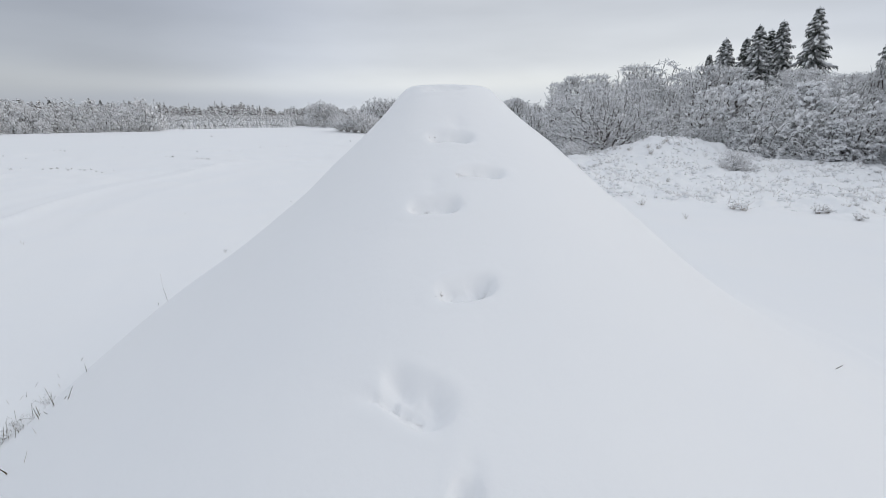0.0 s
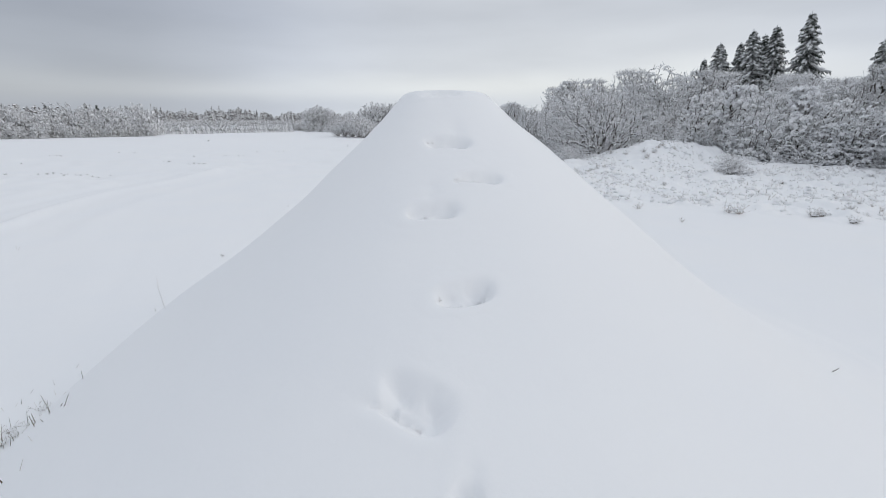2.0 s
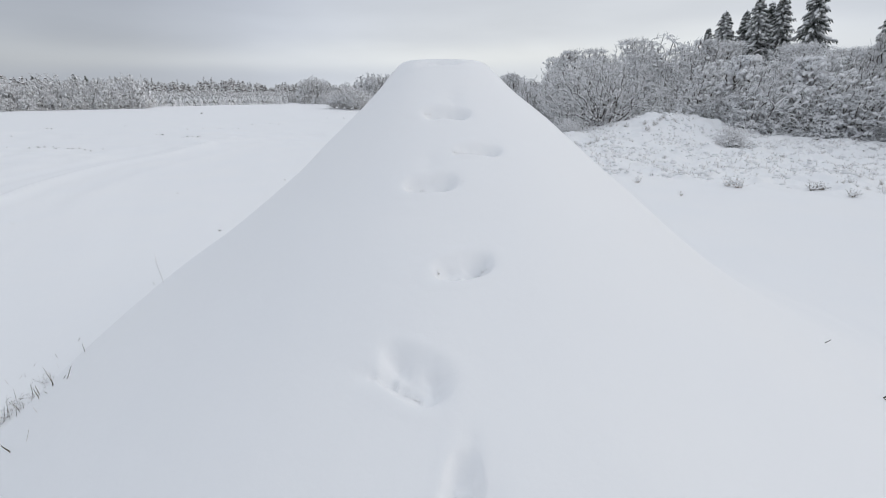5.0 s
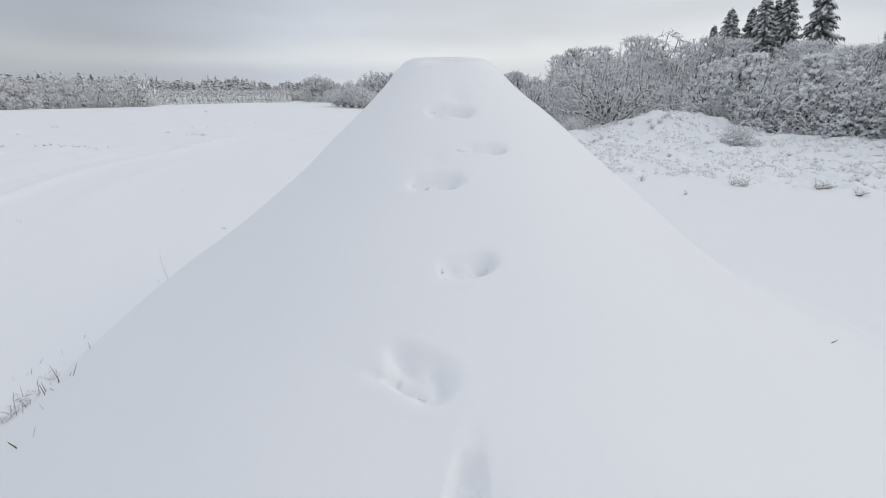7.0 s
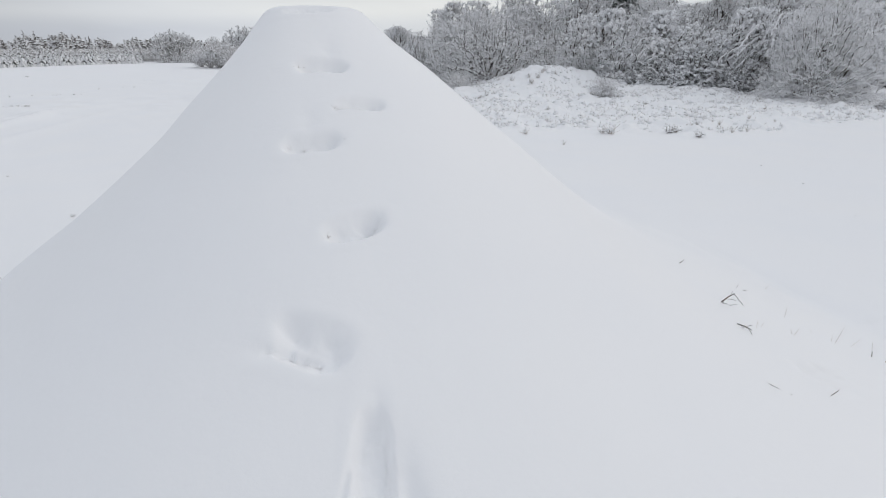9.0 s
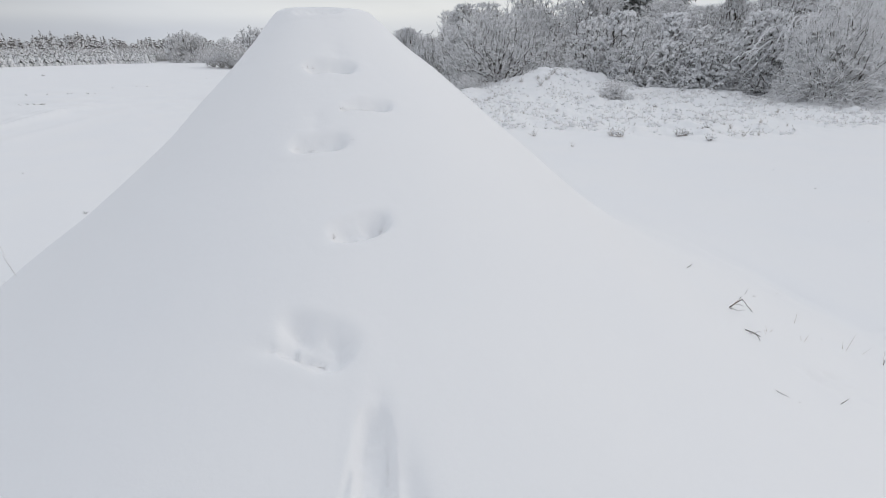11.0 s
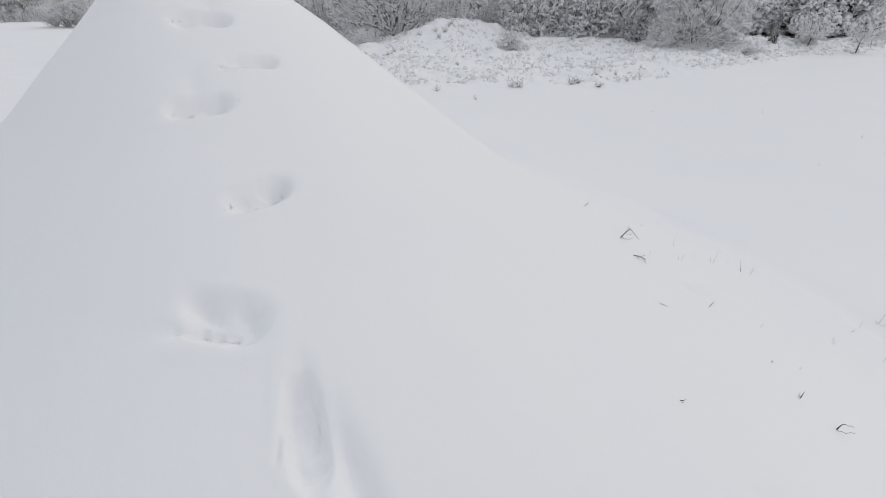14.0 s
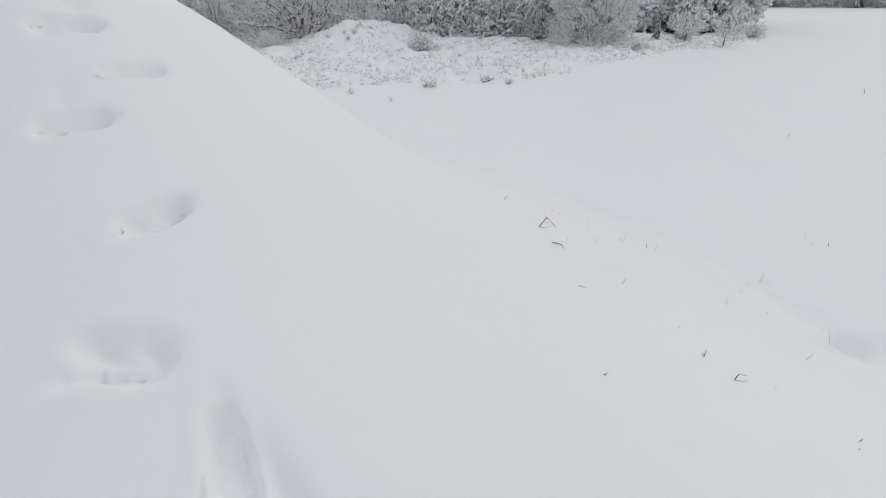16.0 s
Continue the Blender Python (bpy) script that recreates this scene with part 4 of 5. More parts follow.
def build_far_woods():
    rnd = random.Random(77)
    g = "snowy trees beyond the field"
    clumpy = "snow-laden bushy tree beyond the field"
    far = [make_coated("field_edge_tree", clumpy, "tree", g, coated_parts(51, dome_points(random.Random(51), 420, 2.8, 4.8, 0.45, 0.0), [Vector((0, 0, 0))], 0.030, 0.15, 5, 0.50, 0.6, 0.35, 1.0, 0.32, 0.3, 1, 0.105, 2.4, 0.9), (BARK, TWIG)),
           make_coated("field_edge_tree", clumpy, "tree", g, coated_parts(52, dome_points(random.Random(52), 400, 2.5, 4.9, 0.45, 0.0), [Vector((0, 0, 0))], 0.030, 0.15, 5, 0.50, 0.6, 0.35, 1.0, 0.32, 0.3, 1, 0.115, 2.2, 0.9), (BARK, FROST)),
           make_coated("field_edge_tree", "tall round-crowned frosted tree beyond the field", "tree", g, coated_parts(53, [Vector((p.x, p.y, 0.5 + 0.9 * p.z)) for p in dome_points(random.Random(53), 620, 2.3, 5.0, 0.5, 0.0)], [Vector((0, 0, 0)), Vector((0.3, 0.2, 0))], 0.026, 0.1, 6, 0.42, 0.2, 0.35, 1.1, 0.36, 0.5, 1, 0.075, 2.0, 0.7), (BARK, FROST)),
           make_shrub("field_bush", "low pale bush of dense frosted upright twigs", "bush", "low bushes beyond the field", (RIME, RIME),
                      seed=54, height=3.6, spread=2.6, stems=26, droop=0.5, depth=2, fan=9, twigs=8, thick=0.028, skirt=0.8, pads=60, pad=0.07)]
    spots = []
    for n in range(25):     # wood on the west side
        spots.append((-52 + n * 0.78 + rnd.uniform(-0.3, 0.3), 104 + 0.15 * n + rnd.uniform(0, 4), n % 2, rnd.uniform(0.72, 0.95)))
    for n in range(28):
        spots.append((-53 + n * 0.74 + rnd.uniform(-0.3, 0.3), 112 + rnd.uniform(0, 7), (n + 1) % 2, rnd.uniform(0.95, 1.2)))
    for az, d, s in ((-16.2, 138, 1.25), (-15.1, 140, 1.45), (-14.0, 142, 1.3), (-12.9, 150, 1.1), (-11.2, 150, 1.2), (-9.6, 140, 1.45), (-8.4, 135, 1.6),
                     (-7.3, 130, 1.65), (-6.1, 130, 1.7), (-5.0, 130, 1.6), (-3.5, 130, 1.5), (8.0, 100, 1.2), (9.2, 98, 1.25), (10.4, 92, 1.2), (7.0, 110, 1.2)):
        spots.append((az, d, 2, s))
    for az, d, s in ((-12.9, 92, 0.8), (-12.1, 88, 0.95), (-11.2, 85, 1.0), (-10.3, 83, 0.95), (-9.6, 80, 0.85)):
        spots.append((az, d, 3, s))
    for n in range(22):
        spots.append((-52 + n * 0.9 + rnd.uniform(-0.3, 0.3), 102 + 0.17 * n + rnd.uniform(-1, 1), n % 2, rnd.uniform(0.38, 0.55)))
    for n in range(8):
        spots.append((-16.5 + n * 1.4 + rnd.uniform(-0.3, 0.3), 134 - 2.2 * n, n % 2, rnd.uniform(0.45, 0.7)))
    seen = set()
    for az, d, k, s in spots:
        x, y = polar(az, d)
        f = stand if k not in seen else again
        seen.add(k)
        f(far[k], x, y, rnd.uniform(0, 360), s, rnd.uniform(0.92, 1.08))
    young = make_spruce("young_spruce", "small young spruce heavy with snow at the field edge", "young spruces in rows",
                        seed=61, height=2.5, width=1.15, whorls=7, arms=5, young=True)
    first = True
    for row in range(3):
        for n in range(35):
            az = -32.5 + n * 0.41 + rnd.uniform(-0.17, 0.17)
            d = 121 + (az + 31) * 1.1 + row * 4.5 + rnd.uniform(-1.0, 1.0)
            x, y = polar(az, d)
            f = stand if first else again
            first = False
            f(young, x, y, rnd.uniform(0, 360), rnd.uniform(0.72, 1.0), rnd.uniform(1.05, 1.4))
    two = make_spruce("spruce_tree", "dark spruce dusted with snow behind the bushes", "spruces behind the field",
                      seed=62, height=8.0, width=2.5, whorls=18, arms=9)
    stand(two, *polar(-38.0, 122), 0, 0.84)
    for az, d, s in ((-37.1, 123, 0.80), (-36.5, 126, 0.76), (-41, 124, 0.8)):
        again(two, *polar(az, d), rnd.uniform(0, 360), s)
    again(two, 27.1, 15.3, 30, 0.14)
    # the forest along the horizon, too far to count
    limbs, crown, boughs = Geo(), Geo(), Geo()
    for n in range(2100):
        az = rnd.uniform(-62, 16)
        d = rnd.uniform(250, 330)
        x, y = polar(az, d)
        h = rnd.uniform(7.5, 11.0) * (0.9 + 0.12 * math.sin(az * 0.7) + 0.08 * math.sin(az * 2.3))
        if -22 < az < 16:
            h *= 0.9
        spruce = rnd.random() < 0.42
        limbs.tube([Vector((x, y, -0.2)), Vector((x, y, h * 0.86))], [0.12, 0.03], 4)
        for k in range(26 if spruce else 16):
            a = rnd.uniform(0, 6.3)
            if spruce:
                t = 0.12 + 0.88 * k / 26
                r = 1.35 * (1 - t) + 0.1
                p = Vector((x, y, h * t + 0.2))
                boughs.twig(p, p + Vector((math.cos(a) * r, math.sin(a) * r, -0.45 * r - 0.1)), 0.36, 0.12)
            else:
                t = rnd.uniform(0.15, 0.8)
                r = rnd.uniform(0.8, 1.7)
                p = Vector((x, y, h * t))
                crown.twig(p, p + Vector((math.cos(a) * r, math.sin(a) * r, rnd.uniform(0.2, 0.16 * h))), 0.2, 0.08)
        for k in range(0 if spruce else 9):
            t = 0.25 + 0.68 * (k + rnd.random()) / 9
            a, r = rnd.uniform(0, 6.3), rnd.uniform(0.2, 1.3) * (1.2 - t)
            w = rnd.uniform(0.5, 0.95) * (1.25 - 0.6 * t)
            crown.blob(Vector((x + math.cos(a) * r, y + math.sin(a) * r, h * t)), w, w, w * 0.8, a, rnd)
    root = tagged(new("far_forest"), "pale frosted forest along the horizon", "forest", kind="stuff")
    part("trunk", limbs, TWIG, root)
    part("crown", crown, TWIG, root)
    part("boughs", boughs, FROST, root, "spruce boughs dusted with snow")
    # grey brushwood between the young spruces and the forest
    brush = Geo()
    for n in range(7600):
        az, d = rnd.uniform(-34, -3), rnd.uniform(150, 200)
        x, y = polar(az, d)
        h = rnd.uniform(2.0, 3.6)
        p = Vector((x, y, -0.1))
        q = p + Vector((rnd.uniform(-1.1, 1.1), rnd.uniform(-0.8, 0.8), h))
        brush.twig(p, q, 0.035, 0.025)
        for k in range(5):
            s = p.lerp(q, rnd.uniform(0.3, 0.95))
            a = rnd.uniform(0, 6.3)
            brush.twig(s, s + Vector((math.cos(a), math.sin(a), rnd.uniform(0.0, 0.9))) * rnd.uniform(0.5, 1.1), 0.05, 0.03)
    me = brush.mesh("brushwood")
    me.materials.append(FROST)
    tagged(new("brushwood", me), "grey frosted brushwood behind young spruces", "brushwood", kind="stuff")


build_far_woods()


# ---------------------------------------------------------------- grey wood beyond the east field
def build_east_wood():
    rnd = random.Random(101)
    stems, twigs = Geo(), Geo()
    for n in range(3600):
        d = 100 + 26 * (n / 3600) ** 1.4
        x, y = d + rnd.uniform(-0.4, 0.4), rnd.uniform(-34, 62)
        h = rnd.uniform(2.2, 4.2) if d < 101.5 else rnd.uniform(4.5, 8.5)
        p = Vector((x, y, -0.1))
        q = p + Vector((rnd.uniform(-0.8, 0.8), rnd.uniform(-0.8, 0.8), h))
        stems.twig(p, q, 0.05, 0.025)
        for k in range(9):
            s = p.lerp(q, rnd.uniform(0.12, 0.97))
            a = rnd.uniform(0, 6.3)
            twigs.twig(s, s + Vector((math.cos(a), math.sin(a), rnd.uniform(-0.1, 0.9))) * rnd.uniform(0.6, 1.3), 0.055, 0.025)
    root = tagged(new("far_brushwood"), "dense grey brushwood along the far field edge", "brushwood", kind="stuff")
    part("stems", stems, FROST, root)
    part("twigs", twigs, RIME, root)
    spruce = make_spruce("young_spruce", "dark young spruce at the edge of grey brushwood", "spruces in the grey brushwood", seed=64, height=7.0, width=2.0, whorls=14, arms=7)
    first = True
    for x, y, s in ((100.5, 37.0, 1.0), (101.0, 24.5, 0.9), (100.2, 12.0, 1.1), (101.5, 46.0, 1.15), (100.8, 1.0, 0.8)):
        (stand if first else again)(spruce, x, y, rnd.uniform(0, 360), s)
        first = False


build_east_wood()


# ---------------------------------------------------------------- weeds and grass
def sprig(seed, blades, tall, splay, thick, fork=0.4, curl=0.25):
    rnd = random.Random(seed)
    g = Geo()
    for _ in range(blades):
        a = rnd.uniform(0, 6.3)
        d = Vector((math.cos(a) * splay * rnd.random(), math.sin(a) * splay * rnd.random(), 1)).normalized()
        p = Vector((rnd.uniform(-1, 1), rnd.uniform(-1, 1), 0)) * (0.10 * tall) - Vector((0, 0, 0.04))
        h = tall * rnd.uniform(0.45, 1.0)
        r = thick * rnd.uniform(0.7, 1.2)
        for k in range(4):
            q = p + d * (h / 4)
            g.twig(p, q, r * (1 - 0.18 * k), r * (0.82 - 0.18 * k))
            if rnd.random() < fork and k > 0:
                side = bend(d, rnd, 0.9)
                g.twig(q, q + side * h * rnd.uniform(0.12, 0.3), r * 0.6, r * 0.4)
            p = q
            d = bend(d, rnd, curl)
            d.z -= 0.08
            d.normalize()
    return g


def stem_geo(seed, thick):
    """One slightly crooked stem of unit height, its foot under the snow."""
    rnd = random.Random(seed)
    g, p = Geo(), Vector((0, 0, -0.12))
    for k in range(4):
        q = Vector((rnd.uniform(-0.002, 0.002), rnd.uniform(-0.002, 0.002), 0.25 * (k + 1)))
        g.twig(p, q, thick * (1 - 0.15 * k), thick * (0.85 - 0.15 * k))
        p = q
    return g


def make_weed(name, label, category, group, geo, mat, bits=0, seed=1, size=0.05):
    root = tagged(new(name), label, category, group)
    part("grass" if "grass" in name else "stem", geo, mat, root)
    if bits:
        rnd = random.Random(seed)
        lumps = Geo()
        pts = [v for v in geo.v if v.z > 0.03]
        for _ in range(bits):
            lumps.blob(rnd.choice(pts) + Vector((0, 0, 0.01)), size * rnd.uniform(0.6, 1.4), size * rnd.uniform(0.5, 1), size * 0.5, rnd.uniform(0, 6), rnd)
        tagged(part("snow_load", lumps, CLUMP, root, "", smooth=True), kind="stuff")
    return root


def put(ob, x, y, turn, size=1.0, lean=0.0, first=False, lift=-0.01):
    m = pose(x, y, surface_z(x, y) + lift, lean, 0, turn) @ Matrix.Scale(size, 4)
    if first:
        ob.matrix_basis = m
        return ob
    keep = ob.matrix_basis.copy()
    ob.matrix_basis = Matrix.Identity(4)
    c = copy_thing(ob, m)
    ob.matrix_basis = keep
    return c


def build_weeds():
    rnd = random.Random(9)
    g = "dry weeds round the heap"
    bunch = make_weed("weed_bunch", "tangled dry weeds carrying bits of snow", "weed", g, sprig(73, 9, 0.34, 1.2, 0.0035, 0.8, 0.35), WEED, 30, 4, 0.022)
    first = {}

    def at(ob, x, y, s=1.0, lean=0.0, turn=None, lift=-0.01):
        put(ob, x, y, rnd.uniform(0, 360) if turn is None else turn, s, lean, ob.name not in first, lift)
        first[ob.name] = 1

    # east foot of the mound: x, y, length, lean to the side
    twig = make_weed("dry_twig", "short dark broken twig sticking out of the snow", "weed", g, stem_geo(91, 0.0034), STEM)
    blade = make_weed("dry_grass_stalk", "pale dry grass stalk sticking out of the snow", "weed", g, stem_geo(92, 0.0017), PALE)
    brown = make_weed("dry_weed", "brown dry weed standing in the snow", "weed", g, stem_geo(93, 0.0027), WEED)
    used = set()

    def stick(ob, x, y, ln, lean, thick=1.0):
        m = pose(x, y, surface_z(x, y) - 0.006, 0, lean, -math.degrees(math.atan2(x, y))) @ Matrix.Diagonal((thick, thick, ln, 1))
        if ob.name in used:
            copy_thing(ob, m)
        else:
            used.add(ob.name)
            stick_first[ob.name] = m

    stick_first = {}
    for x, y, ln, lean, k in ((2.89, 2.76, 0.054, 30, 1.2), (2.67, 1.28, 0.062, 17, 0.7), (2.05, 1.24, 0.059, 95, 0.6), (2.17, 1.21, 0.027, 96, 0.5), (2.64, 0.82, 0.020, -3, 0.9), (2.93, 0.77, 0.017, -1, 0.8),
                              (2.51, 0.59, 0.061, 1, 0.9), (2.52, 0.59, 0.038, -5, 0.8), (2.52, 0.60, 0.028, -8, 0.7), (1.51, 0.67, 0.031, 39, 0.7), (1.51, 0.67, 0.016, 79, 0.5), (3.66, 0.27, 0.085, 14, 0.6),
                              (2.93, -0.17, 0.036, 5, 0.9), (2.83, -0.18, 0.020, 9, 0.8), (4.33, 1.95, 0.060, -12, 0.8), (3.62, 2.66, 0.113, 125, 0.8), (3.92, 2.91, 0.039, 59, 0.8),
                              (3.83, 2.91, 0.055, 1, 0.6), (4.35, 0.99, 0.030, 25, 0.8), (6.20, 0.80, 0.053, -19, 1.1), (6.12, 0.93, 0.023, 27, 0.9), (10.81, 2.79, 0.062, 1, 1.6), (16.90, 3.08, 0.130, -15, 2.6),
                              (15.15, 8.39, 0.058, 15, 1.5), (11.79, 6.30, 0.044, -1, 1.4), (11.35, 4.06, 0.048, -9, 1.5), (12.98, 4.94, 0.045, 44, 1.3), (9.73, 7.81, 0.049, 47, 1.4),
                              (8.85, 3.54, 0.034, 9, 1.2), (8.20, 4.73, 0.028, 27, 1.1), (9.20, 6.40, 0.048, 67, 1.1)):
        stick(twig, x, y, ln, lean, k)
    for x, y, ln, lean, k in ((3.43, 2.03, 0.077, 8, 1.0), (3.42, 2.04, 0.048, -22, 1.0), (4.07, 2.12, 0.067, -15, 1.0), (4.10, 2.11, 0.161, 3, 1.1), (4.33, 1.95, 0.142, -16, 1.2),
                              (4.38, 1.88, 0.101, 2, 1.2), (3.90, 2.44, 0.106, -5, 0.9), (2.80, 1.88, 0.048, -25, 0.8), (2.85, 1.90, 0.039, 16, 0.8), (2.71, 1.82, 0.041, -27, 0.7),
                              (3.94, 2.21, 0.032, -32, 0.9), (4.28, 2.09, 0.099, 19, 0.8), (3.12, 1.13, 0.048, 3, 0.8), (2.83, 0.26, 0.032, 11, 1.0), (3.90, 0.95, 0.058, -6, 1.2), (3.87, 0.93, 0.047, 1, 1.2),
                              (4.81, 0.97, 0.119, 0, 1.3), (4.79, 0.97, 0.107, 59, 0.9), (4.79, 0.97, 0.042, -38, 1.2), (4.67, 0.84, 0.076, 44, 0.9), (4.12, 0.69, 0.049, 4, 0.9), (4.34, 0.25, 0.154, -22, 0.9),
                              (4.50, 0.99, 0.082, -9, 0.8), (4.49, 1.19, 0.028, 54, 0.9), (6.27, 1.04, 0.080, -31, 1.0), (4.51, 3.12, 0.053, 28, 0.7)):
        stick(blade, x, y, ln, lean, k)
    # two branched weeds pressed down by the snow: strokes in the weed's own plane, side and height
    for x, y, strokes in ((2.602, 2.043, ((-0.000, -0.000, 0.059, 0.089, 1.3), (0.029, 0.034, 0.078, 0.039, 0.5), (0.039, 0.066, 0.044, 0.108, 0.5), (0.055, 0.083, 0.095, 0.046, 0.7), (0.095, 0.046, 0.130, 0.013, 0.7), (-0.000, -0.000, 0.031, -0.039, 0.7), (0.005, -0.005, 0.056, -0.010, 0.5), (0.056, -0.010, 0.094, 0.015, 0.4), (0.025, 0.029, 0.030, 0.071, 0.5), (0.012, 0.017, 0.016, -0.019, 0.6))),
                          (2.414, 1.747, ((-0.000, -0.000, 0.084, -0.013, 1.1), (0.025, -0.006, 0.046, -0.043, 0.6), (0.038, -0.005, 0.033, -0.035, 0.6), (0.046, -0.008, 0.076, 0.020, 0.5), (0.063, -0.011, 0.097, -0.055, 0.5))),
                          (2.520, 0.405, ((0.000, 0.000, 0.009, 0.048, 1.0), (0.009, 0.048, 0.027, 0.056, 0.5), (0.027, 0.056, 0.050, 0.064, 0.4), (0.002, -0.008, 0.035, 0.007, 0.5), (0.035, 0.007, 0.064, 0.037, 0.4)))):
        geo = Geo()
        for ax, az, bx, bz, k in strokes:
            mid = Vector(((ax + bx) / 2, 0.004, (az + bz) / 2 + 0.003))
            a, b = Vector((ax, 0, az)), Vector((bx, 0, bz))
            geo.twig(a, mid, 0.0034 * k, 0.003 * k)
            geo.twig(mid, b, 0.003 * k, 0.0018 * k)
        weed = make_weed("bent_weed", "dark branched dry weed pressed down by snow", "weed", g, geo, STEM)
        weed.matrix_basis = pose(x, y, surface_z(x, y) + 0.004, 0, 0, -math.degrees(math.atan2(x, y)))
    # west foot
    for x, y, ln, lean, k in ((-2.18, 2.12, 0.092, 28, 0.9), (-2.27, 2.18, 0.039, 41, 1.3), (-2.38, 2.23, 0.139, -6, 0.8), (-2.38, 2.22, 0.103, 7, 0.7), (-3.59, 3.15, 0.175, 9, 0.9),
                              (-2.47, 2.20, 0.087, -3, 1.1), (-2.37, 2.12, 0.040, 53, 1.2), (-2.57, 2.30, 0.083, -0, 1.0), (-2.58, 2.28, 0.049, 43, 1.0), (-3.60, 3.15, 0.071, 53, 0.8),
                              (-2.43, 2.09, 0.082, 69, 0.5), (-4.13, 3.74, 0.059, 39, 0.7), (-4.01, 3.89, 0.060, -2, 0.6), (-3.82, 3.22, 0.116, 6, 0.8), (-3.66, 2.97, 0.206, 14, 0.9),
                              (-3.57, 2.91, 0.111, 8, 0.7), (-3.64, 2.92, 0.143, 16, 1.1), (-3.75, 3.13, 0.067, -4, 1.0), (-3.53, 2.99, 0.080, 20, 0.9), (-2.73, 2.26, 0.083, 16, 0.7),
                              (-4.06, 3.57, 0.056, 16, 0.8), (-2.08, 1.64, 0.063, -13, 1.5), (-2.22, 1.74, 0.031, 171, 1.3), (-3.43, 2.71, 0.042, 84, 0.9), (-4.05, 4.21, 0.045, 39, 0.8),
                              (-4.10, 4.25, 0.047, 75, 0.8), (-2.43, 2.55, 0.070, 3, 0.8), (-4.08, 5.85, 0.347, -5, 0.8), (-4.13, 5.72, 0.057, 2, 0.9), (-1.72, 1.54, 0.008, 26, 1.0),
                              (-2.05, 1.58, 0.048, 75, 0.6), (-1.99, 1.58, 0.053, 56, 0.5), (-2.34, 2.14, 0.033, -17, 0.9), (-3.56, 2.99, 0.076, -2, 0.9)):
        stick(brown, x, y, ln, lean, k)
    for x, y, ln, lean, k in ((-4.67, 6.66, 0.174, -2, 1.0), (-3.89, 3.60, 0.050, 32, 1.0), (-3.75, 3.51, 0.076, -2, 0.9), (-3.75, 3.67, 0.054, 48, 0.9), (-3.83, 3.70, 0.060, -6, 0.9),
                              (-3.71, 3.69, 0.028, 52, 0.8), (-4.13, 3.47, 0.054, -10, 1.0), (-4.08, 3.53, 0.049, 38, 1.0), (-1.98, 1.64, 0.066, 21, 0.8), (-2.18, 1.91, 0.042, -12, 0.8),
                              (-3.86, 3.52, 0.061, -9, 0.9), (-9.22, 9.00, 0.084, -1, 1.6), (-9.09, 8.91, 0.081, 18, 1.4), (-4.36, 8.21, 0.088, -22, 1.2)):
        stick(blade, x, y, ln, lean, k)
    for ob in (twig, brown, blade):
        ob.matrix_basis = stick_first[ob.name]
    for x, y, s in ((-3.60, 3.18, 0.55), (-3.66, 2.98, 0.6), (-3.72, 3.45, 0.5), (-3.62, 2.86, 0.55), (-3.45, 2.55, 0.5), (-3.55, 3.3, 0.4), (-3.75, 3.15, 0.45), (-3.6, 3.05, 0.5)):
        at(bunch, x, y, s)
    # bits of grass trodden into the prints
    bit = make_weed("grass_bit", "crushed brown bit of dry grass in a boot print", "weed", g, sprig(75, 7, 0.07, 4.0, 0.0016, 0.6, 0.6), STUBBLE)
    for px, py, wide, deep, count, size in ((-0.04, 2.695, 0.030, 0.022, 6, 0.5), (0.12, 2.70, 0.030, 0.012, 4, 0.5), (-0.115, 2.172, 0.035, 0.015, 5, 0.45), (0.05, 2.18, 0.02, 0.012, 3, 0.4),
                                            (0.10, 2.375, 0.022, 0.012, 4, 0.5), (0.20, 2.41, 0.03, 0.01, 3, 0.4), (0.012, 1.672, 0.025, 0.008, 4, 0.5), (-0.085, 1.224, 0.012, 0.005, 3, 0.3)):
        for _ in range(count):
            s = size * rnd.uniform(0.6, 1.2)
            at(bit, px + rnd.gauss(0, wide), py + rnd.gauss(0, deep), s, lift=0.030 * s)
    for k in range(7):
        s = rnd.uniform(0.35, 0.6)
        at(bit, 0.115 + 0.08 * k / 6, 1.70 + 0.055 * k / 6 + rnd.gauss(0, 0.005), s, lift=0.030 * s)

    # grass of the rough strip
    g = "grass tufts on the rough strip"
    tufts = [make_weed("grass_tuft", "tuft of pale dry grass half buried in snow", "grass", g, sprig(81, 22, 0.40, 0.6, 0.0035, 0.2), STRAW, 16, 1, 0.03),
             make_weed("grass_tuft", "tuft of pale dry grass half buried in snow", "grass", g, sprig(82, 24, 0.30, 1.1, 0.0035, 0.4), STRAW, 26, 2, 0.035),
             make_weed("weed_clump", "dark dry weed clump with snow on it", "weed", g, sprig(83, 30, 0.36, 1.4, 0.0045, 0.6), WEED, 40, 3, 0.042)]
    for x, y, k, s in ((11.1, 11.2, 2, 0.75), (10.7, 12.0, 2, 1.0), (11.0, 12.1, 2, 0.8), (8.9, 12.5, 1, 1.5), (8.7, 12.7, 1, 1.2), (6.25, 13.3, 1, 0.9), (6.6, 11.4, 0, 0.5)):
        at(tufts[k], x, y, s)
    n = 0
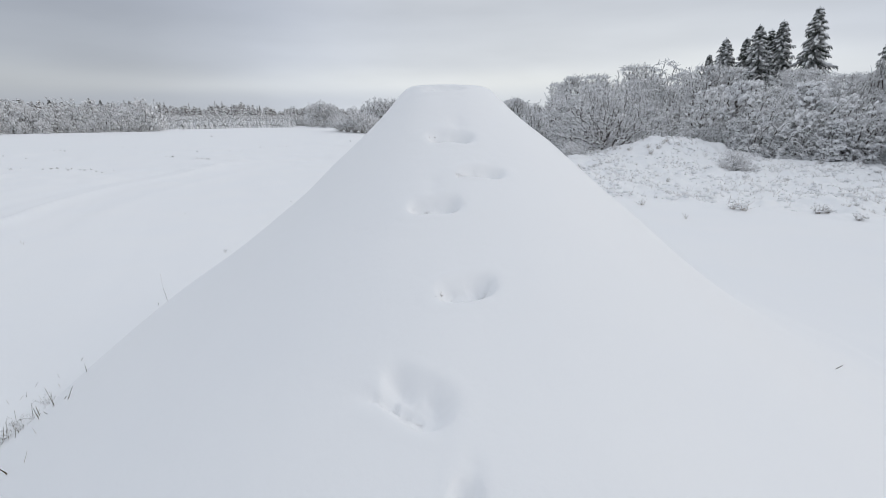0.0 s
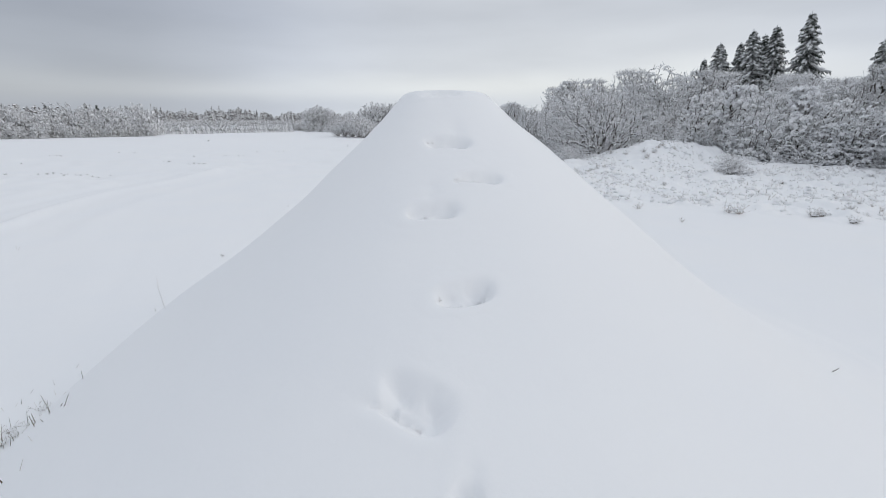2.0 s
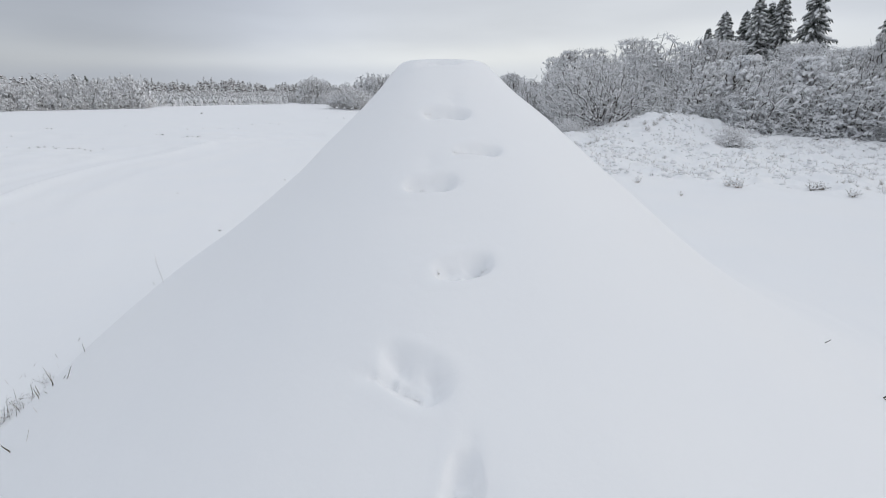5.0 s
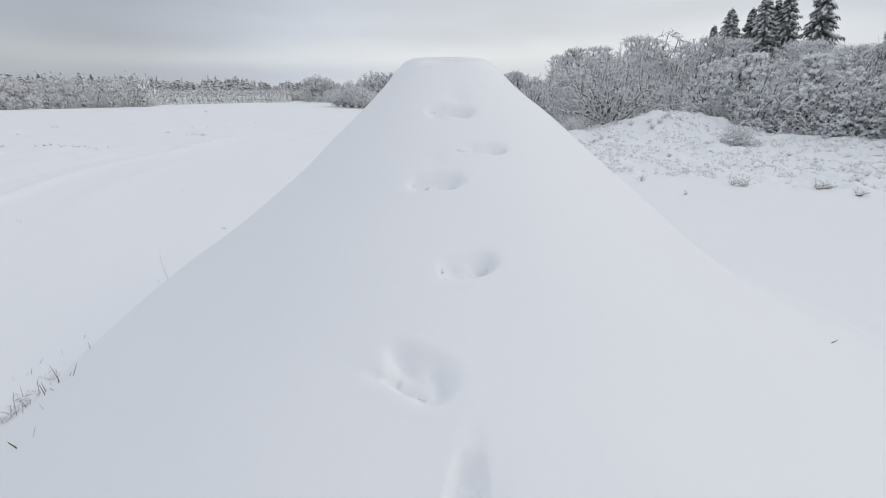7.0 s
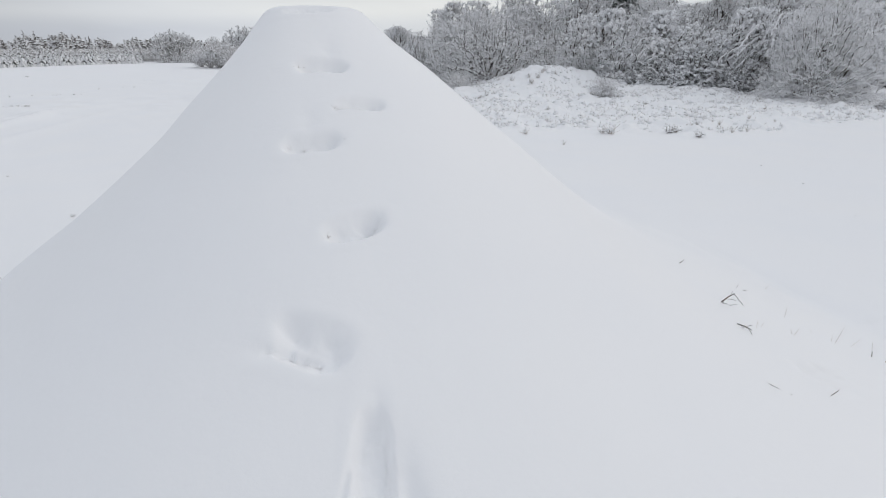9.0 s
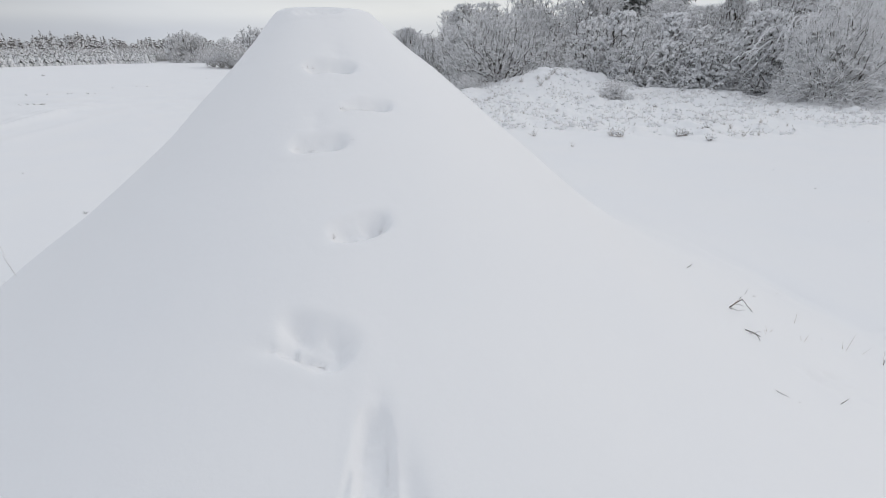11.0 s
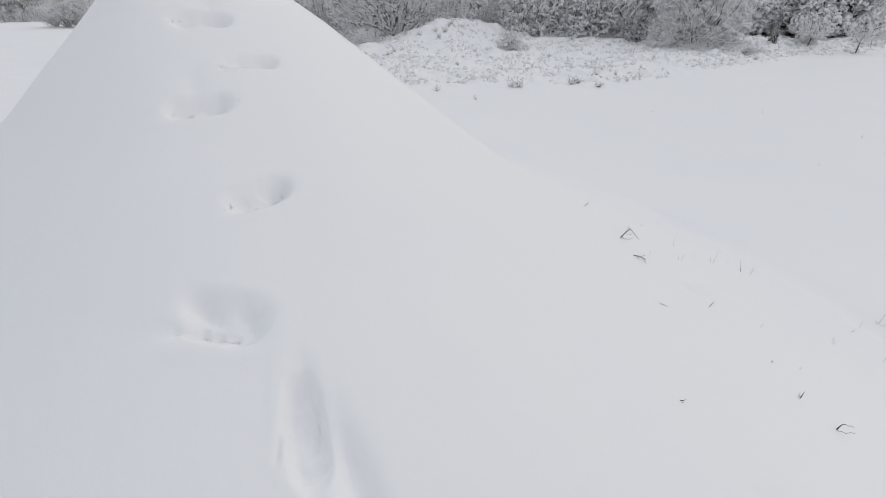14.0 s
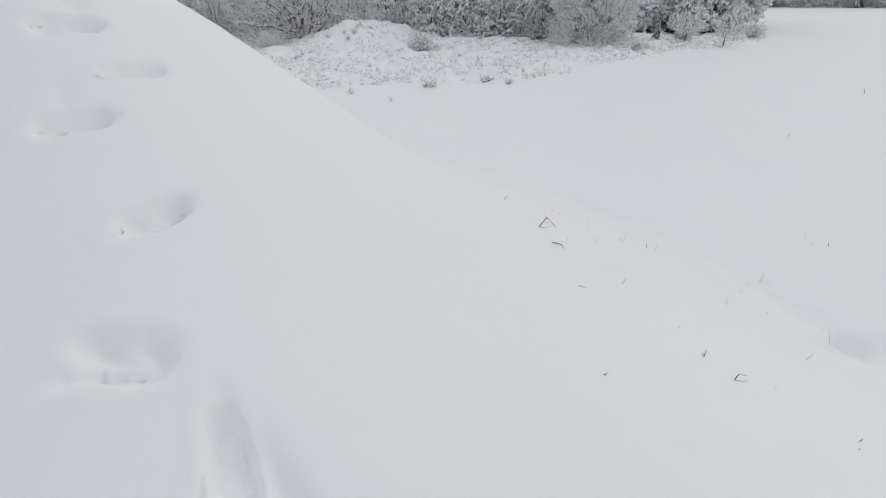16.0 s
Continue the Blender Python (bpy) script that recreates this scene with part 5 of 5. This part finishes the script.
    while n < 190:
        x, y = rnd.uniform(3, 32), rnd.uniform(11, 31)
        if rough_strip(x, y) < 0.5 or y > 36 - 0.62 * x + 3 or vnoise(x * 0.5 + 9, y * 0.5) < 0.0:
            continue
        at(tufts[rnd.choice((0, 0, 0, 1, 1, 2))], x, y, rnd.uniform(0.25, 0.65))
        n += 1
    for x, y, s in ((22.6, 13.8, 1.1), (22.9, 13.7, 0.8), (21.0, 13.9, 0.7), (21.4, 12.5, 0.6), (12.1, 25.6, 1.3), (12.8, 26.2, 1.5), (12.4, 26.6, 1.2), (13.3, 26.6, 1.3),
                    (13.7, 27.0, 1.1), (14.0, 26.2, 0.9), (11.4, 26.8, 1.3), (11.0, 28.2, 1.2), (19.5, 22.4, 0.9), (20.6, 21.5, 1.0), (23.4, 17.2, 0.8)):
        at(tufts[1 if y > 25 else 2], x, y, s)
    # specks on the west field: place, spread along and across, count, size
    for px, py, wide, deep, count, size in ((-18.1, 21.7, 1.3, 0.25, 20, 0.30), (-19.2, 30.8, 0.25, 0.15, 4, 0.3), (-16.2, 28.8, 0.7, 0.3, 9, 0.30), (-17.7, 36.3, 1.2, 0.5, 8, 0.26), (-15.9, 41.5, 1.4, 0.6, 6, 0.28),
                                            (-29.4, 29.6, 1.0, 0.3, 4, 0.3), (-30.4, 35.5, 0.8, 0.4, 3, 0.35), (-27.9, 39.7, 0.6, 0.3, 3, 0.32), (-34.1, 64.6, 0.4, 0.3, 3, 0.6), (-12.2, 50.0, 3.0, 1.0, 5, 0.3)):
        for _ in range(count):
            at(tufts[rnd.choice((1, 2, 2))], px + rnd.gauss(0, wide), py + rnd.gauss(0, deep), size * rnd.uniform(0.6, 1.3))
    for x, y, s in ((-4.9, 13.7, 0.16), (-7.3, 11.9, 0.12), (-4.4, 8.3, 0.18)):
        at(tufts[2], x, y, s)
    # fine growth between the tufts, past counting
    fine, rime = Geo(), Geo()
    n = 0
    while n < 6200:
        x, y = rnd.uniform(3, 33), rnd.uniform(11, 33)
        if rough_strip(x, y) < 0.55 or y > 36 - 0.62 * x + 3 or vnoise(x * 0.7, y * 0.7) + rnd.uniform(-0.25, 0.25) < -0.05:
            continue
        p = Vector((x, y, float(ground_z(x, y)) - 0.02))
        h = rnd.uniform(0.04, 0.17) * rnd.uniform(0.6, 1.15)
        q = p + Vector((rnd.uniform(-0.6, 0.6) * h, rnd.uniform(-0.6, 0.6) * h, h))
        fine.twig(p, q, 0.0055, 0.0025)
        if rnd.random() < 0.75:
            s = rnd.uniform(0.03, 0.10) * (1.3 if rnd.random() < 0.1 else 1)
            rime.blob(p + Vector((0, 0, s * 0.12)), s * 1.4, s, s * 0.8, rnd.uniform(0, 6), rnd)
        n += 1
    root = tagged(new("snowy_stubble"), "short dry stubble and snow tufts on rough ground", "grass", kind="stuff")
    part("stubble", fine, STUBBLE, root)
    part("snow_load", rime, CLUMP, root, smooth=True)


build_weeds()
